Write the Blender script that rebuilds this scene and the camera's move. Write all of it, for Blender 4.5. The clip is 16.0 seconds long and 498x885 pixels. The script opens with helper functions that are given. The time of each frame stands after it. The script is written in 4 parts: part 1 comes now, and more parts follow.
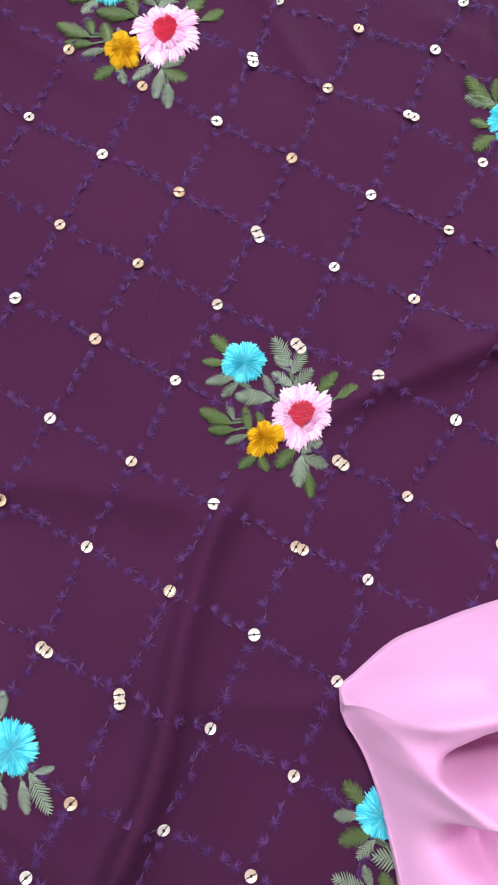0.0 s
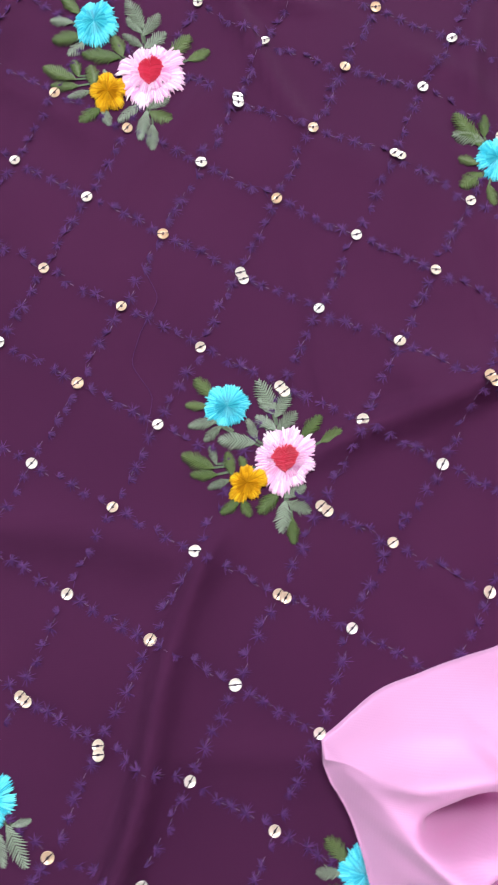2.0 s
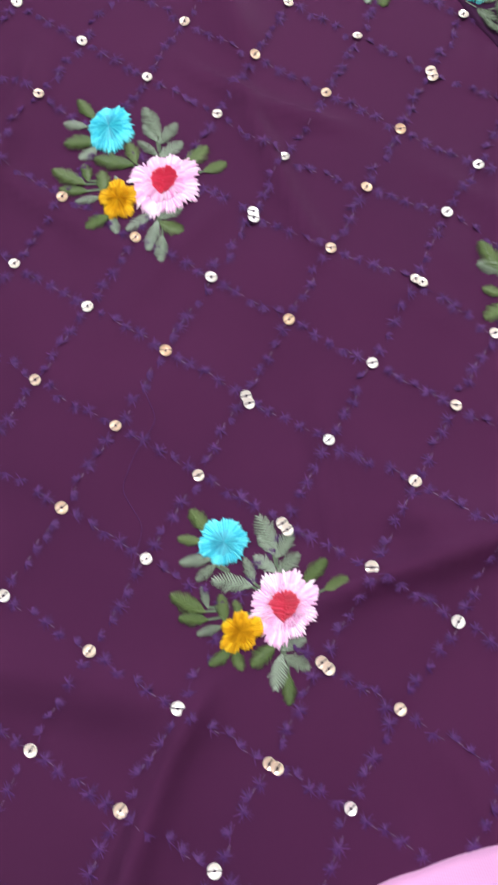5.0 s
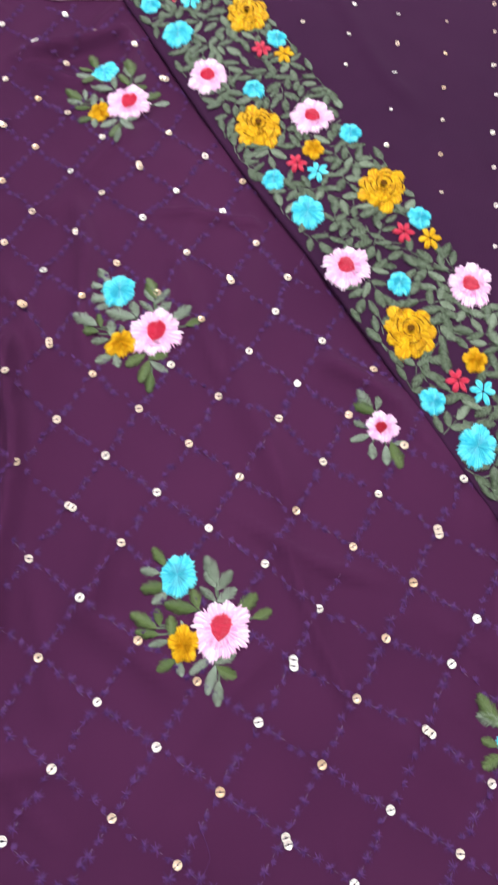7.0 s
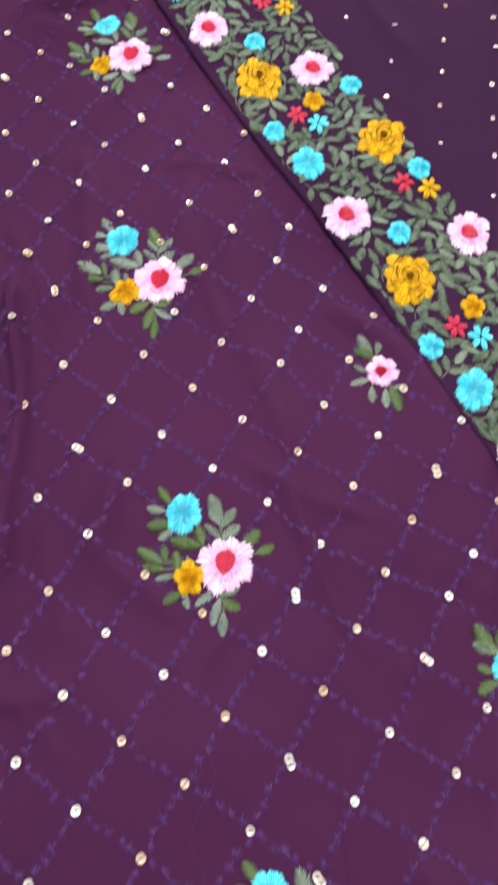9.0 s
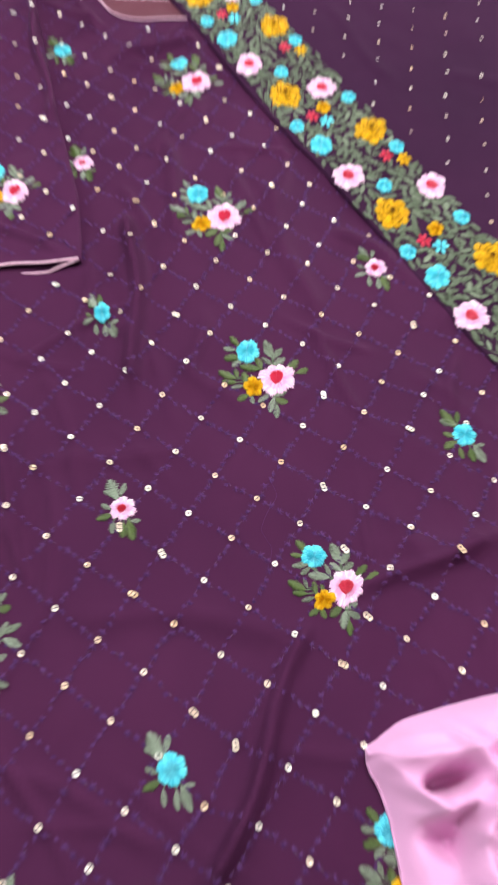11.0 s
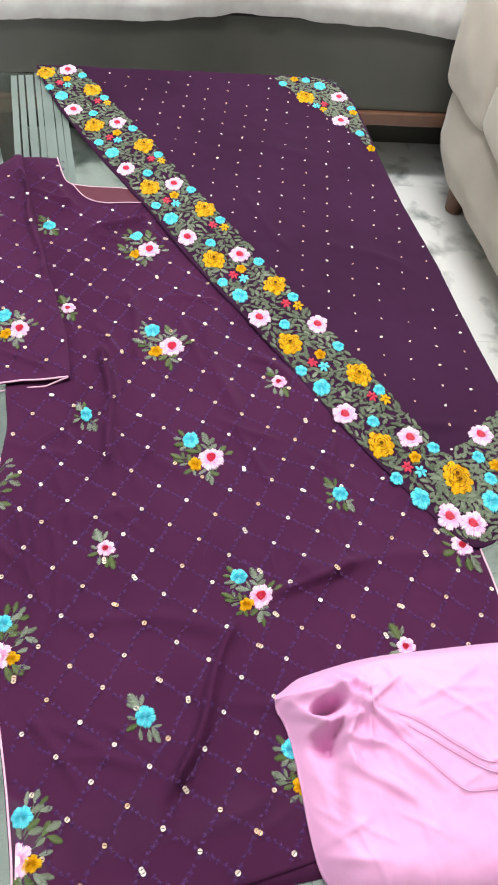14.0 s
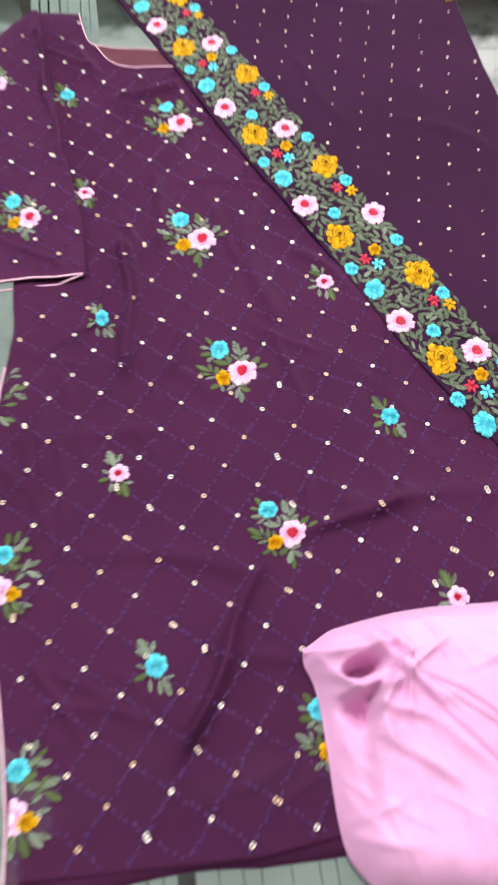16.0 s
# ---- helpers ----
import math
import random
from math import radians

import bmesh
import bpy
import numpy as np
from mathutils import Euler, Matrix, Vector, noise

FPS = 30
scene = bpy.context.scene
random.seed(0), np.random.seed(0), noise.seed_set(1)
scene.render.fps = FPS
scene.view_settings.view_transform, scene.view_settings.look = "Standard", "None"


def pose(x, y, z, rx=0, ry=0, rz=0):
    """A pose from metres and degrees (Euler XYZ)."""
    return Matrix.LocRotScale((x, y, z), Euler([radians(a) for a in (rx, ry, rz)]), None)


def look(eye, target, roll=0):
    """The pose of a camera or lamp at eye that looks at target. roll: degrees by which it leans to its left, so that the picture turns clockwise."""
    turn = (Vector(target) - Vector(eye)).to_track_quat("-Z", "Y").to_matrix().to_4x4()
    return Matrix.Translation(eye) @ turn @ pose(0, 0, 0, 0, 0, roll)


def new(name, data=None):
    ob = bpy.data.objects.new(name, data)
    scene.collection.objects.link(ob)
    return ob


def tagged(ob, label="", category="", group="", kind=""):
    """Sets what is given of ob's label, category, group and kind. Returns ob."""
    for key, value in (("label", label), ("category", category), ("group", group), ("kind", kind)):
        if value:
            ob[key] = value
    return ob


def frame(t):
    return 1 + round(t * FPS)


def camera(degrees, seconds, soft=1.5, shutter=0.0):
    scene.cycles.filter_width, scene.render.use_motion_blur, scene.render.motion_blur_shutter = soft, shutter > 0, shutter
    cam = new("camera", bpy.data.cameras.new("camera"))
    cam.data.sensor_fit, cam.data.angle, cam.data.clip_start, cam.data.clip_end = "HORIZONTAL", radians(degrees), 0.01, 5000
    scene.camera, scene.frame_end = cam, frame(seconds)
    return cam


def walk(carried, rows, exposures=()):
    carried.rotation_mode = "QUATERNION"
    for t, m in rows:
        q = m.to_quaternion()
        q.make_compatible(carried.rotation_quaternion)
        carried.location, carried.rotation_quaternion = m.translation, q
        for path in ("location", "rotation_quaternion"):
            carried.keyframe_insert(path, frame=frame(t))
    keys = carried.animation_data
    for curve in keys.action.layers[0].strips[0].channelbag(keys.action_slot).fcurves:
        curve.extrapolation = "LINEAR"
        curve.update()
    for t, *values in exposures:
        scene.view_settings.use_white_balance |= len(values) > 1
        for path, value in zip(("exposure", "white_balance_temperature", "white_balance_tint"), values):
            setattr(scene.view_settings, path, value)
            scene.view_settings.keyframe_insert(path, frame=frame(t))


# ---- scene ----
cam = camera(36.59, 16.0, soft=1.9, shutter=0.9)
PATH = [
    (0.0, pose(-0.0322, -0.0705, 0.7757, 10.13, -1.10, -2.88)),
    (0.5, pose(-0.0260, -0.0657, 0.7696, 9.90, -0.56, -3.59)),
    (1.0, pose(-0.0223, -0.0592, 0.7664, 9.84, -0.18, -3.86)),
    (1.5, pose(-0.0214, -0.0565, 0.7675, 10.05, 0.39, -3.45)),
    (2.0, pose(-0.0146, -0.0559, 0.7744, 10.92, 0.52, -2.71)),
    (2.5, pose(-0.0081, -0.0481, 0.7662, 11.11, -0.79, -1.30)),
    (3.0, pose(-0.0013, -0.0400, 0.7490, 12.70, -0.95, -0.45)),
    (5.3, pose(-0.0213, -0.0133, 0.7555, 16.15, -0.14, 0.33)),
    (5.5, pose(-0.0259, 0.0211, 0.7815, 15.43, 0.52, -0.19)),
    (6.0, pose(-0.0332, 0.0701, 0.8211, 18.57, 0.57, 0.59)),
    (6.5, pose(-0.0308, 0.1040, 0.8594, 22.40, -0.51, 1.59)),
    (7.0, pose(-0.0430, 0.1126, 0.8857, 24.06, -1.10, 2.05)),
    (7.5, pose(-0.0477, 0.1146, 0.8950, 25.26, -1.11, 2.90)),
    (8.0, pose(-0.0527, 0.1133, 0.8987, 25.34, -2.32, 2.38)),
    (8.5, pose(-0.0450, 0.1022, 0.8924, 23.87, -1.34, 2.12)),
    (9.0, pose(-0.0436, 0.0863, 0.8863, 22.60, -1.00, 1.87)),
    (9.5, pose(-0.0488, 0.0601, 0.8786, 19.82, 0.81, 2.84)),
    (9.7, pose(-0.0532, 0.0448, 0.8748, 18.85, 0.05, 2.73)),
    (11.8, pose(-0.0920, -0.2952, 1.1461, 33.24, -0.73, -0.13)),
    (12.0, pose(-0.0959, -0.3038, 1.1704, 33.05, -1.25, -0.40)),
    (12.5, pose(-0.0955, -0.3142, 1.1998, 33.27, -2.65, -0.94)),
    (13.0, pose(-0.0892, -0.3364, 1.2194, 34.29, -3.65, -1.26)),
    (13.5, pose(-0.0826, -0.3524, 1.2329, 34.78, -3.81, -2.20)),
    (14.0, pose(-0.0834, -0.3667, 1.2439, 36.38, -3.93, -2.50)),
    (14.5, pose(-0.0827, -0.3684, 1.2458, 35.68, -3.62, -2.74)),
    (15.0, pose(-0.0829, -0.3656, 1.2376, 35.26, -2.91, -2.41)),
    (15.5, pose(-0.0844, -0.3552, 1.2113, 31.96, -1.94, -0.72)),
    (16.0, pose(-0.0476, -0.2789, 1.1552, 28.30, -0.77, 0.92)),
]
EXPOSURES = [(0.0, -0.15, 6050, 10), (9.7, -0.15, 6050, 10), (11.8, -0.02, 6450, 10), (16.0, -0.02, 6450, 10)]
WINDOW_POWER, SIDE_POWER, CEILING_POWER = 64.0, 30.0, 70.0
walk(cam, PATH, EXPOSURES)

# ---- world and light ----
world = bpy.data.worlds.new("sky")
scene.world = world
world.use_nodes = True
wn = world.node_tree
sky = wn.nodes.new("ShaderNodeTexSky")
sky.sky_type, sky.sun_disc = "NISHITA", False
sky.sun_elevation, sky.sun_rotation = radians(40), radians(30)
wn.links.new(sky.outputs[0], wn.nodes["Background"].inputs[0])
wn.nodes["Background"].inputs[1].default_value = 0.08


def area_lamp(name, m, sx, sy, power, colour):
    data = bpy.data.lights.new(name, "AREA")
    data.shape, data.size, data.size_y, data.energy, data.color = "RECTANGLE", sx, sy, power, colour
    ob = new(name, data)
    ob.matrix_world = m
    return ob


# daylight through the window beyond the bed; the left side lamp is added fill
area_lamp("window_light", look((1.75, 3.42, 1.72), (0.2, 0.2, 0.5)), 1.7, 1.2, WINDOW_POWER, (0.94, 0.97, 1.0))
area_lamp("side_fill_light", look((-2.3, 0.3, 1.7), (0.0, 0.2, 0.5)), 1.5, 1.2, SIDE_POWER, (0.95, 0.98, 1.0))
area_lamp("ceiling_light", look((0.10, 0.72, 2.62), (0.10, 0.72, 0.0)), 1.2, 0.25, CEILING_POWER, (1.0, 0.97, 0.95))


# ---- materials ----
def material(name, colour, rough=0.6, metal=0.0, second=None, scale=40.0, bump=0.0, bump_scale=400.0, sheen=0.0, spread="NOISE",
             clear=0.0, detail=4.0, specular=0.5):
    """A node material: two colours mixed by noise, by island or by object, and a fine relief."""
    m = bpy.data.materials.new(name)
    m.use_nodes = True
    nt, b = m.node_tree, m.node_tree.nodes["Principled BSDF"]
    b.inputs["Base Color"].default_value = (*colour, 1)
    b.inputs["Roughness"].default_value, b.inputs["Metallic"].default_value = rough, metal
    b.inputs["Sheen Weight"].default_value, b.inputs["Coat Weight"].default_value = sheen, clear
    b.inputs["Specular IOR Level"].default_value = specular
    co = nt.nodes.new("ShaderNodeTexCoord")
    if second:
        mix = nt.nodes.new("ShaderNodeMix")
        mix.data_type = "RGBA"
        mix.inputs["A"].default_value, mix.inputs["B"].default_value = (*colour, 1), (*second, 1)
        if spread == "NOISE":
            n = nt.nodes.new("ShaderNodeTexNoise")
            n.inputs["Scale"].default_value, n.inputs["Detail"].default_value = scale, detail
            nt.links.new(co.outputs["Object"], n.inputs["Vector"])
            r = nt.nodes.new("ShaderNodeMapRange")
            r.inputs["From Min"].default_value, r.inputs["From Max"].default_value = 0.3, 0.7
            nt.links.new(n.outputs["Fac"], r.inputs["Value"])
            nt.links.new(r.outputs["Result"], mix.inputs["Factor"])
        elif spread == "BOTH":
            g, o, h = nt.nodes.new("ShaderNodeNewGeometry"), nt.nodes.new("ShaderNodeObjectInfo"), nt.nodes.new("ShaderNodeMix")
            h.inputs["Factor"].default_value = 0.6
            nt.links.new(g.outputs["Random Per Island"], h.inputs["A"])
            nt.links.new(o.outputs["Random"], h.inputs["B"])
            nt.links.new(h.outputs["Result"], mix.inputs["Factor"])
        elif spread == "ISLAND":
            g = nt.nodes.new("ShaderNodeNewGeometry")
            nt.links.new(g.outputs["Random Per Island"], mix.inputs["Factor"])
        else:
            o = nt.nodes.new("ShaderNodeObjectInfo")
            nt.links.new(o.outputs["Random"], mix.inputs["Factor"])
        nt.links.new(mix.outputs["Result"], b.inputs["Base Color"])
    if bump:
        n = nt.nodes.new("ShaderNodeTexNoise")
        n.inputs["Scale"].default_value, n.inputs["Detail"].default_value = bump_scale, 3.0
        nt.links.new(co.outputs["Object"], n.inputs["Vector"])
        k = nt.nodes.new("ShaderNodeBump")
        k.inputs["Strength"].default_value, k.inputs["Distance"].default_value = bump, 0.001
        nt.links.new(n.outputs["Fac"], k.inputs["Height"])
        nt.links.new(k.outputs["Normal"], b.inputs["Normal"])
    return m


def woven(name, colour, second, rough, sheen, weave=1800.0, blotch=6.0, strength=0.06, specular=0.3, alpha=1.0, tint=(1.0, 1.0, 1.0)):
    """Cloth: two crossed thread waves as relief, soft blotches of colour; a thin cloth lets some of what lies under it show."""
    m = material(name, colour, rough, 0.0, second, blotch, sheen=sheen, specular=specular)
    nt, b = m.node_tree, m.node_tree.nodes["Principled BSDF"]
    co = nt.nodes.new("ShaderNodeTexCoord")
    add = nt.nodes.new("ShaderNodeMath")
    add.operation = "ADD"
    for i, way in enumerate(("X", "Y")):
        w = nt.nodes.new("ShaderNodeTexWave")
        w.bands_direction = way
        w.inputs["Scale"].default_value, w.inputs["Distortion"].default_value = weave / 6.28, 0.6
        nt.links.new(co.outputs["Object"], w.inputs["Vector"])
        nt.links.new(w.outputs["Fac"], add.inputs[i])
    k = nt.nodes.new("ShaderNodeBump")
    k.inputs["Strength"].default_value, k.inputs["Distance"].default_value = strength, 0.0004
    nt.links.new(add.outputs[0], k.inputs["Height"])
    nt.links.new(k.outputs["Normal"], b.inputs["Normal"])
    b.inputs["Sheen Roughness"].default_value = 0.4
    b.inputs["Specular Tint"].default_value = (*tint, 1)
    b.inputs["Alpha"].default_value = alpha
    return m


PLUM_GLOSS = (1.0, 0.24, 0.66)
PLUM, PLUM_TOO = (0.049, 0.0128, 0.0405), (0.062, 0.0157, 0.0485)
KURTA = woven("plum_georgette", PLUM, PLUM_TOO, 0.62, 0.0, specular=0.08, tint=PLUM_GLOSS)
SHEER = woven("sheer_plum_georgette", PLUM, PLUM_TOO, 0.62, 0.0, specular=0.08, alpha=0.9, tint=PLUM_GLOSS)
SCARF = woven("plum_chiffon", (0.031, 0.0094, 0.0295), (0.039, 0.0114, 0.0355), 0.8, 0.0, specular=0.04)
LINING = woven("maroon_lining", (0.10, 0.022, 0.038), (0.085, 0.018, 0.032), 0.6, 0.1)
PINK_CLOTH = woven("pink_satin", (0.74, 0.37, 0.61), (0.68, 0.325, 0.555), 0.60, 0.2, weave=2400.0, blotch=9.0, strength=0.08, specular=0.3)
PIPING = material("pale_pink_piping", (0.78, 0.50, 0.62), 0.6, second=(0.66, 0.38, 0.5), scale=300)
PINK = material("pink_thread", (0.84, 0.40, 0.68), 0.5, second=(0.98, 0.80, 0.91), spread="ISLAND", sheen=0.2)
RED = material("red_thread", (0.52, 0.010, 0.045), 0.5, second=(0.66, 0.03, 0.09), spread="ISLAND", sheen=0.2)
BLUE = material("turquoise_thread", (0.02, 0.46, 0.60), 0.5, second=(0.20, 0.82, 0.88), spread="ISLAND", sheen=0.2)
GOLD = material("mustard_thread", (0.52, 0.25, 0.003), 0.5, second=(0.82, 0.52, 0.012), spread="ISLAND", specular=0.25)
LEAF = material("olive_thread", (0.050, 0.085, 0.016), 0.42, second=(0.105, 0.145, 0.045), spread="BOTH", sheen=0.1, specular=0.4)
SILVER_LEAF = material("silver_green_thread", (0.12, 0.155, 0.095), 0.36, second=(0.29, 0.35, 0.265), spread="BOTH", sheen=0.1, specular=0.5)
LEAF_MIX = material("sage_thread", (0.022, 0.038, 0.010), 0.45, second=(0.23, 0.28, 0.19), spread="BOTH", sheen=0.15, specular=0.35)
STEM = material("dark_green_thread", (0.04, 0.07, 0.03), 0.6, second=(0.07, 0.1, 0.05), spread="ISLAND")
VIOLET = material("violet_thread", (0.042, 0.012, 0.068), 0.6, second=(0.098, 0.031, 0.130), spread="ISLAND", specular=0.12)
LILAC = material("lilac_thread", (0.06, 0.025, 0.075), 0.6, second=(0.15, 0.085, 0.16), spread="ISLAND")
DARK_THREAD = material("dark_plum_thread", (0.02, 0.008, 0.02), 0.7, second=(0.03, 0.01, 0.03), spread="ISLAND")
BROWN_THREAD = material("brown_thread", (0.085, 0.032, 0.003), 0.8, second=(0.17, 0.070, 0.005), spread="ISLAND", specular=0.05)
SEQUIN = material("gold_sequin", (0.98, 0.93, 0.86), 0.30, 0.5, second=(0.74, 0.49, 0.30), spread="OBJECT")
BROWN_WOOD = material("dark_brown_wood", (0.045, 0.026, 0.016), 0.4, second=(0.075, 0.042, 0.024), scale=14, bump=0.1, bump_scale=60)
EDGE_WOOD = material("reddish_wood", (0.095, 0.046, 0.030), 0.4, second=(0.15, 0.07, 0.04), scale=20)
BOARD = material("black_brown_laminate", (0.052, 0.053, 0.045), 0.42, second=(0.070, 0.070, 0.060), scale=6, bump=0.05, bump_scale=90)
SOFA = material("taupe_suede", (0.49, 0.44, 0.37), 0.8, second=(0.41, 0.365, 0.305), scale=7, bump=0.45, bump_scale=90, sheen=0.25)
SHEET = material("white_bed_sheet", (0.66, 0.65, 0.62), 0.85, second=(0.55, 0.53, 0.52), scale=11, bump=0.2, bump_scale=80, sheen=0.1)
SHEET_PRINT = material("printed_bed_sheet", (0.84, 0.84, 0.81), 0.85, second=(0.68, 0.64, 0.64), bump=0.3, bump_scale=40, scale=18, sheen=0.1)
WALL = material("cream_wall", (0.70, 0.68, 0.64), 0.9, second=(0.66, 0.64, 0.60), scale=3, bump=0.1, bump_scale=200)
CEILING = material("white_ceiling", (0.80, 0.80, 0.79), 0.9, second=(0.77, 0.77, 0.76), scale=2)
CURTAIN = material("grey_green_curtain", (0.42, 0.46, 0.43), 0.85, second=(0.36, 0.40, 0.38), scale=20, bump=0.2, bump_scale=500)
PALE_STRIPE = material("frosted_stripe", (0.175, 0.22, 0.20), 0.45, second=(0.12, 0.155, 0.14), scale=9)
SHELF = material("grey_shelf", (0.050, 0.055, 0.050), 0.5, second=(0.075, 0.080, 0.072), scale=5)


def marble():
    m = material("white_marble", (0.88, 0.89, 0.87), 0.18, second=(0.80, 0.82, 0.80), scale=4, detail=6)
    nt, b = m.node_tree, m.node_tree.nodes["Principled BSDF"]
    old = b.inputs["Base Color"].links[0].from_socket
    co = nt.nodes.new("ShaderNodeTexCoord")
    n = nt.nodes.new("ShaderNodeTexNoise")
    n.inputs["Scale"].default_value, n.inputs["Detail"].default_value, n.inputs["Distortion"].default_value = 10.0, 8.0, 0.3
    nt.links.new(co.outputs["Object"], n.inputs["Vector"])
    r = nt.nodes.new("ShaderNodeMapRange")
    r.inputs["From Min"].default_value, r.inputs["From Max"].default_value = 0.53, 0.74
    nt.links.new(n.outputs["Fac"], r.inputs["Value"])
    mix = nt.nodes.new("ShaderNodeMix")
    mix.data_type = "RGBA"
    nt.links.new(r.outputs["Result"], mix.inputs["Factor"])
    nt.links.new(old, mix.inputs["A"])
    mix.inputs["B"].default_value = (0.20, 0.23, 0.22, 1)
    nt.links.new(mix.outputs["Result"], b.inputs["Base Color"])
    return m


MARBLE = marble()


def glass_material():
    m = bpy.data.materials.new("greenish_glass")
    m.use_nodes = True
    b = m.node_tree.nodes["Principled BSDF"]
    b.inputs["Base Color"].default_value = (0.46, 0.54, 0.50, 1)
    b.inputs["Roughness"].default_value, b.inputs["Transmission Weight"].default_value = 0.03, 1.0
    b.inputs["IOR"].default_value = 1.5
    return m


GLASS = glass_material()


# ---- mesh helpers ----
def part(name, bm, mat, parent=None, label="", smooth=False):
    me = bpy.data.meshes.new(name)
    bm.to_mesh(me)
    bm.free()
    me.materials.append(mat)
    if smooth:
        me.shade_smooth()
    ob = new(name, me)
    if parent:
        ob.parent = parent
    return tagged(ob, label)


def share(name, me, parent, m, label=""):
    """An object of its own on a mesh that alike pieces share."""
    ob = new(name, me)
    ob.parent = parent
    ob.matrix_basis = m
    return tagged(ob, label)


def mesh_of(name, bm, mat, smooth=False):
    me = bpy.data.meshes.new(name)
    bm.to_mesh(me)
    bm.free()
    me.materials.append(mat)
    if smooth:
        me.shade_smooth()
    return me


def box(bm, x0, y0, z0, x1, y1, z1, bevel=0.0, segments=2):
    made = bmesh.ops.create_cube(bm, size=1.0, matrix=Matrix.Translation(((x0 + x1) / 2, (y0 + y1) / 2, (z0 + z1) / 2)) @ Matrix.Diagonal((x1 - x0, y1 - y0, z1 - z0, 1)))
    if bevel:
        edges = list({e for v in made["verts"] for e in v.link_edges})
        bmesh.ops.bevel(bm, geom=edges, offset=bevel, segments=segments, profile=0.5, affect="EDGES")
    return bm


def boxed(*a, **k):
    return box(bmesh.new(), *a, **k)


def quad(bm, pts):
    return bm.faces.new([bm.verts.new(p) for p in pts])


def curve_at(knots, y):
    """A smooth value at y of the (y, value) knots, which rise in y."""
    ys, vs = zip(*knots)
    return float(np.interp(y, ys, vs))


def eased(knots):
    """The knots made dense and softened, for edges without kinks."""
    ys, vs = np.array(knots, float).T
    dense = np.linspace(ys[0], ys[-1], 160)
    val = np.interp(dense, ys, vs)
    k = np.hanning(13)
    k /= k.sum()
    pad = np.concatenate([np.full(6, val[0]), val, np.full(6, val[-1])])
    val2 = np.convolve(pad, k, "valid")
    val2[0], val2[-1] = val[0], val[-1]
    return list(zip(dense.tolist(), val2.tolist()))


def tube(name, pts, radius, mat, parent, label="", sides=8):
    """A round cord along points."""
    bm = bmesh.new()
    rings = []
    for i, p in enumerate(pts):
        a, b = Vector(pts[max(i - 1, 0)]), Vector(pts[min(i + 1, len(pts) - 1)])
        d = (b - a).normalized()
        s = d.cross(Vector((0, 0, 1)))
        s = s.normalized() if s.length > 1e-4 else Vector((1, 0, 0))
        u = s.cross(d)
        rings.append([bm.verts.new(Vector(p) + radius * (math.cos(k * math.tau / sides) * s + math.sin(k * math.tau / sides) * u)) for k in range(sides)])
    for r0, r1 in zip(rings, rings[1:]):
        for k in range(sides):
            bm.faces.new((r0[k], r0[(k + 1) % sides], r1[(k + 1) % sides], r1[k]))
    bm.faces.new(rings[0][::-1])
    bm.faces.new(rings[-1])
    return part(name, bm, mat, parent, label, smooth=True)


def smooth_line(pts, n=40):
    """A softened polyline through points, n points long."""
    p = np.array(pts, float)
    d = np.concatenate([[0], np.cumsum(np.linalg.norm(np.diff(p, axis=0), axis=1))])
    s = np.linspace(0, d[-1], n)
    q = np.stack([np.interp(s, d, p[:, i]) for i in range(p.shape[1])], 1)
    for _ in range(3):
        q[1:-1] = (q[:-2] + 2 * q[1:-1] + q[2:]) / 4
    return q


# ---- heights of the cloth ----
TOP = 0.4455          # the glass's upper face


def ridge(x, y, x0, y0, x1, y1, high, wide):
    """A fold: a rounded ridge along a segment, fading at its ends."""
    dx, dy = x1 - x0, y1 - y0
    n = math.hypot(dx, dy)
    s = ((x - x0) * dx + (y - y0) * dy) / n
    d = ((x - x0) * dy - (y - y0) * dx) / n
    d += 0.004 * math.sin(s * 38 + x0 * 70)
    fade = 1.0 if 0 < s < n else math.exp(-((s if s < 0 else s - n) / 0.018) ** 2)
    fade *= 0.75 + 0.25 * math.sin(s * 25 + y0 * 40)
    lean = d / wide
    return high * fade * math.exp(-lean * lean) * (1.0 + 0.5 * math.tanh(2.0 * lean))


KURTA_FOLDS = [
    (-0.034, -0.052, -0.085, -0.190, 0.018, 0.0066), (0.028, 0.004, 0.10, 0.038, 0.009, 0.007),
    (-0.196, 0.36, -0.178, 0.20, 0.019, 0.0075), (-0.225, 0.650, -0.165, 0.672, 0.008, 0.009),
    (-0.255, 0.10, -0.16, 0.12, 0.004, 0.012), (0.02, 0.36, 0.09, 0.32, 0.005, 0.008),
    (-0.17, 0.48, -0.15, 0.38, 0.004, 0.008), (-0.06, 0.42, -0.02, 0.28, 0.004, 0.012),
    (-0.20, -0.02, -0.05, -0.03, 0.003, 0.014), (0.06, 0.04, 0.21, 0.055, 0.004, 0.014),
    (-0.150, 0.66, -0.140, 0.56, 0.004, 0.010),
]


KURTA_FOLDS = [(*f[:4], f[4] * (1.0 if f[4] > 0.008 else 1.45), f[5]) for f in KURTA_FOLDS]
crease = random.Random(77)
for _ in range(84):
    cx, cy, ca, cl = crease.uniform(-0.3, 0.22), crease.uniform(-0.27, 0.75), crease.gauss(1.9, 0.7), crease.uniform(0.03, 0.09)
    KURTA_FOLDS.append((cx, cy, cx + cl * math.cos(ca), cy + cl * math.sin(ca), crease.uniform(0.0028, 0.0068) * (0.45 if cy < 0.16 and cx > -0.16 else 1.0), crease.uniform(0.0040, 0.009)))


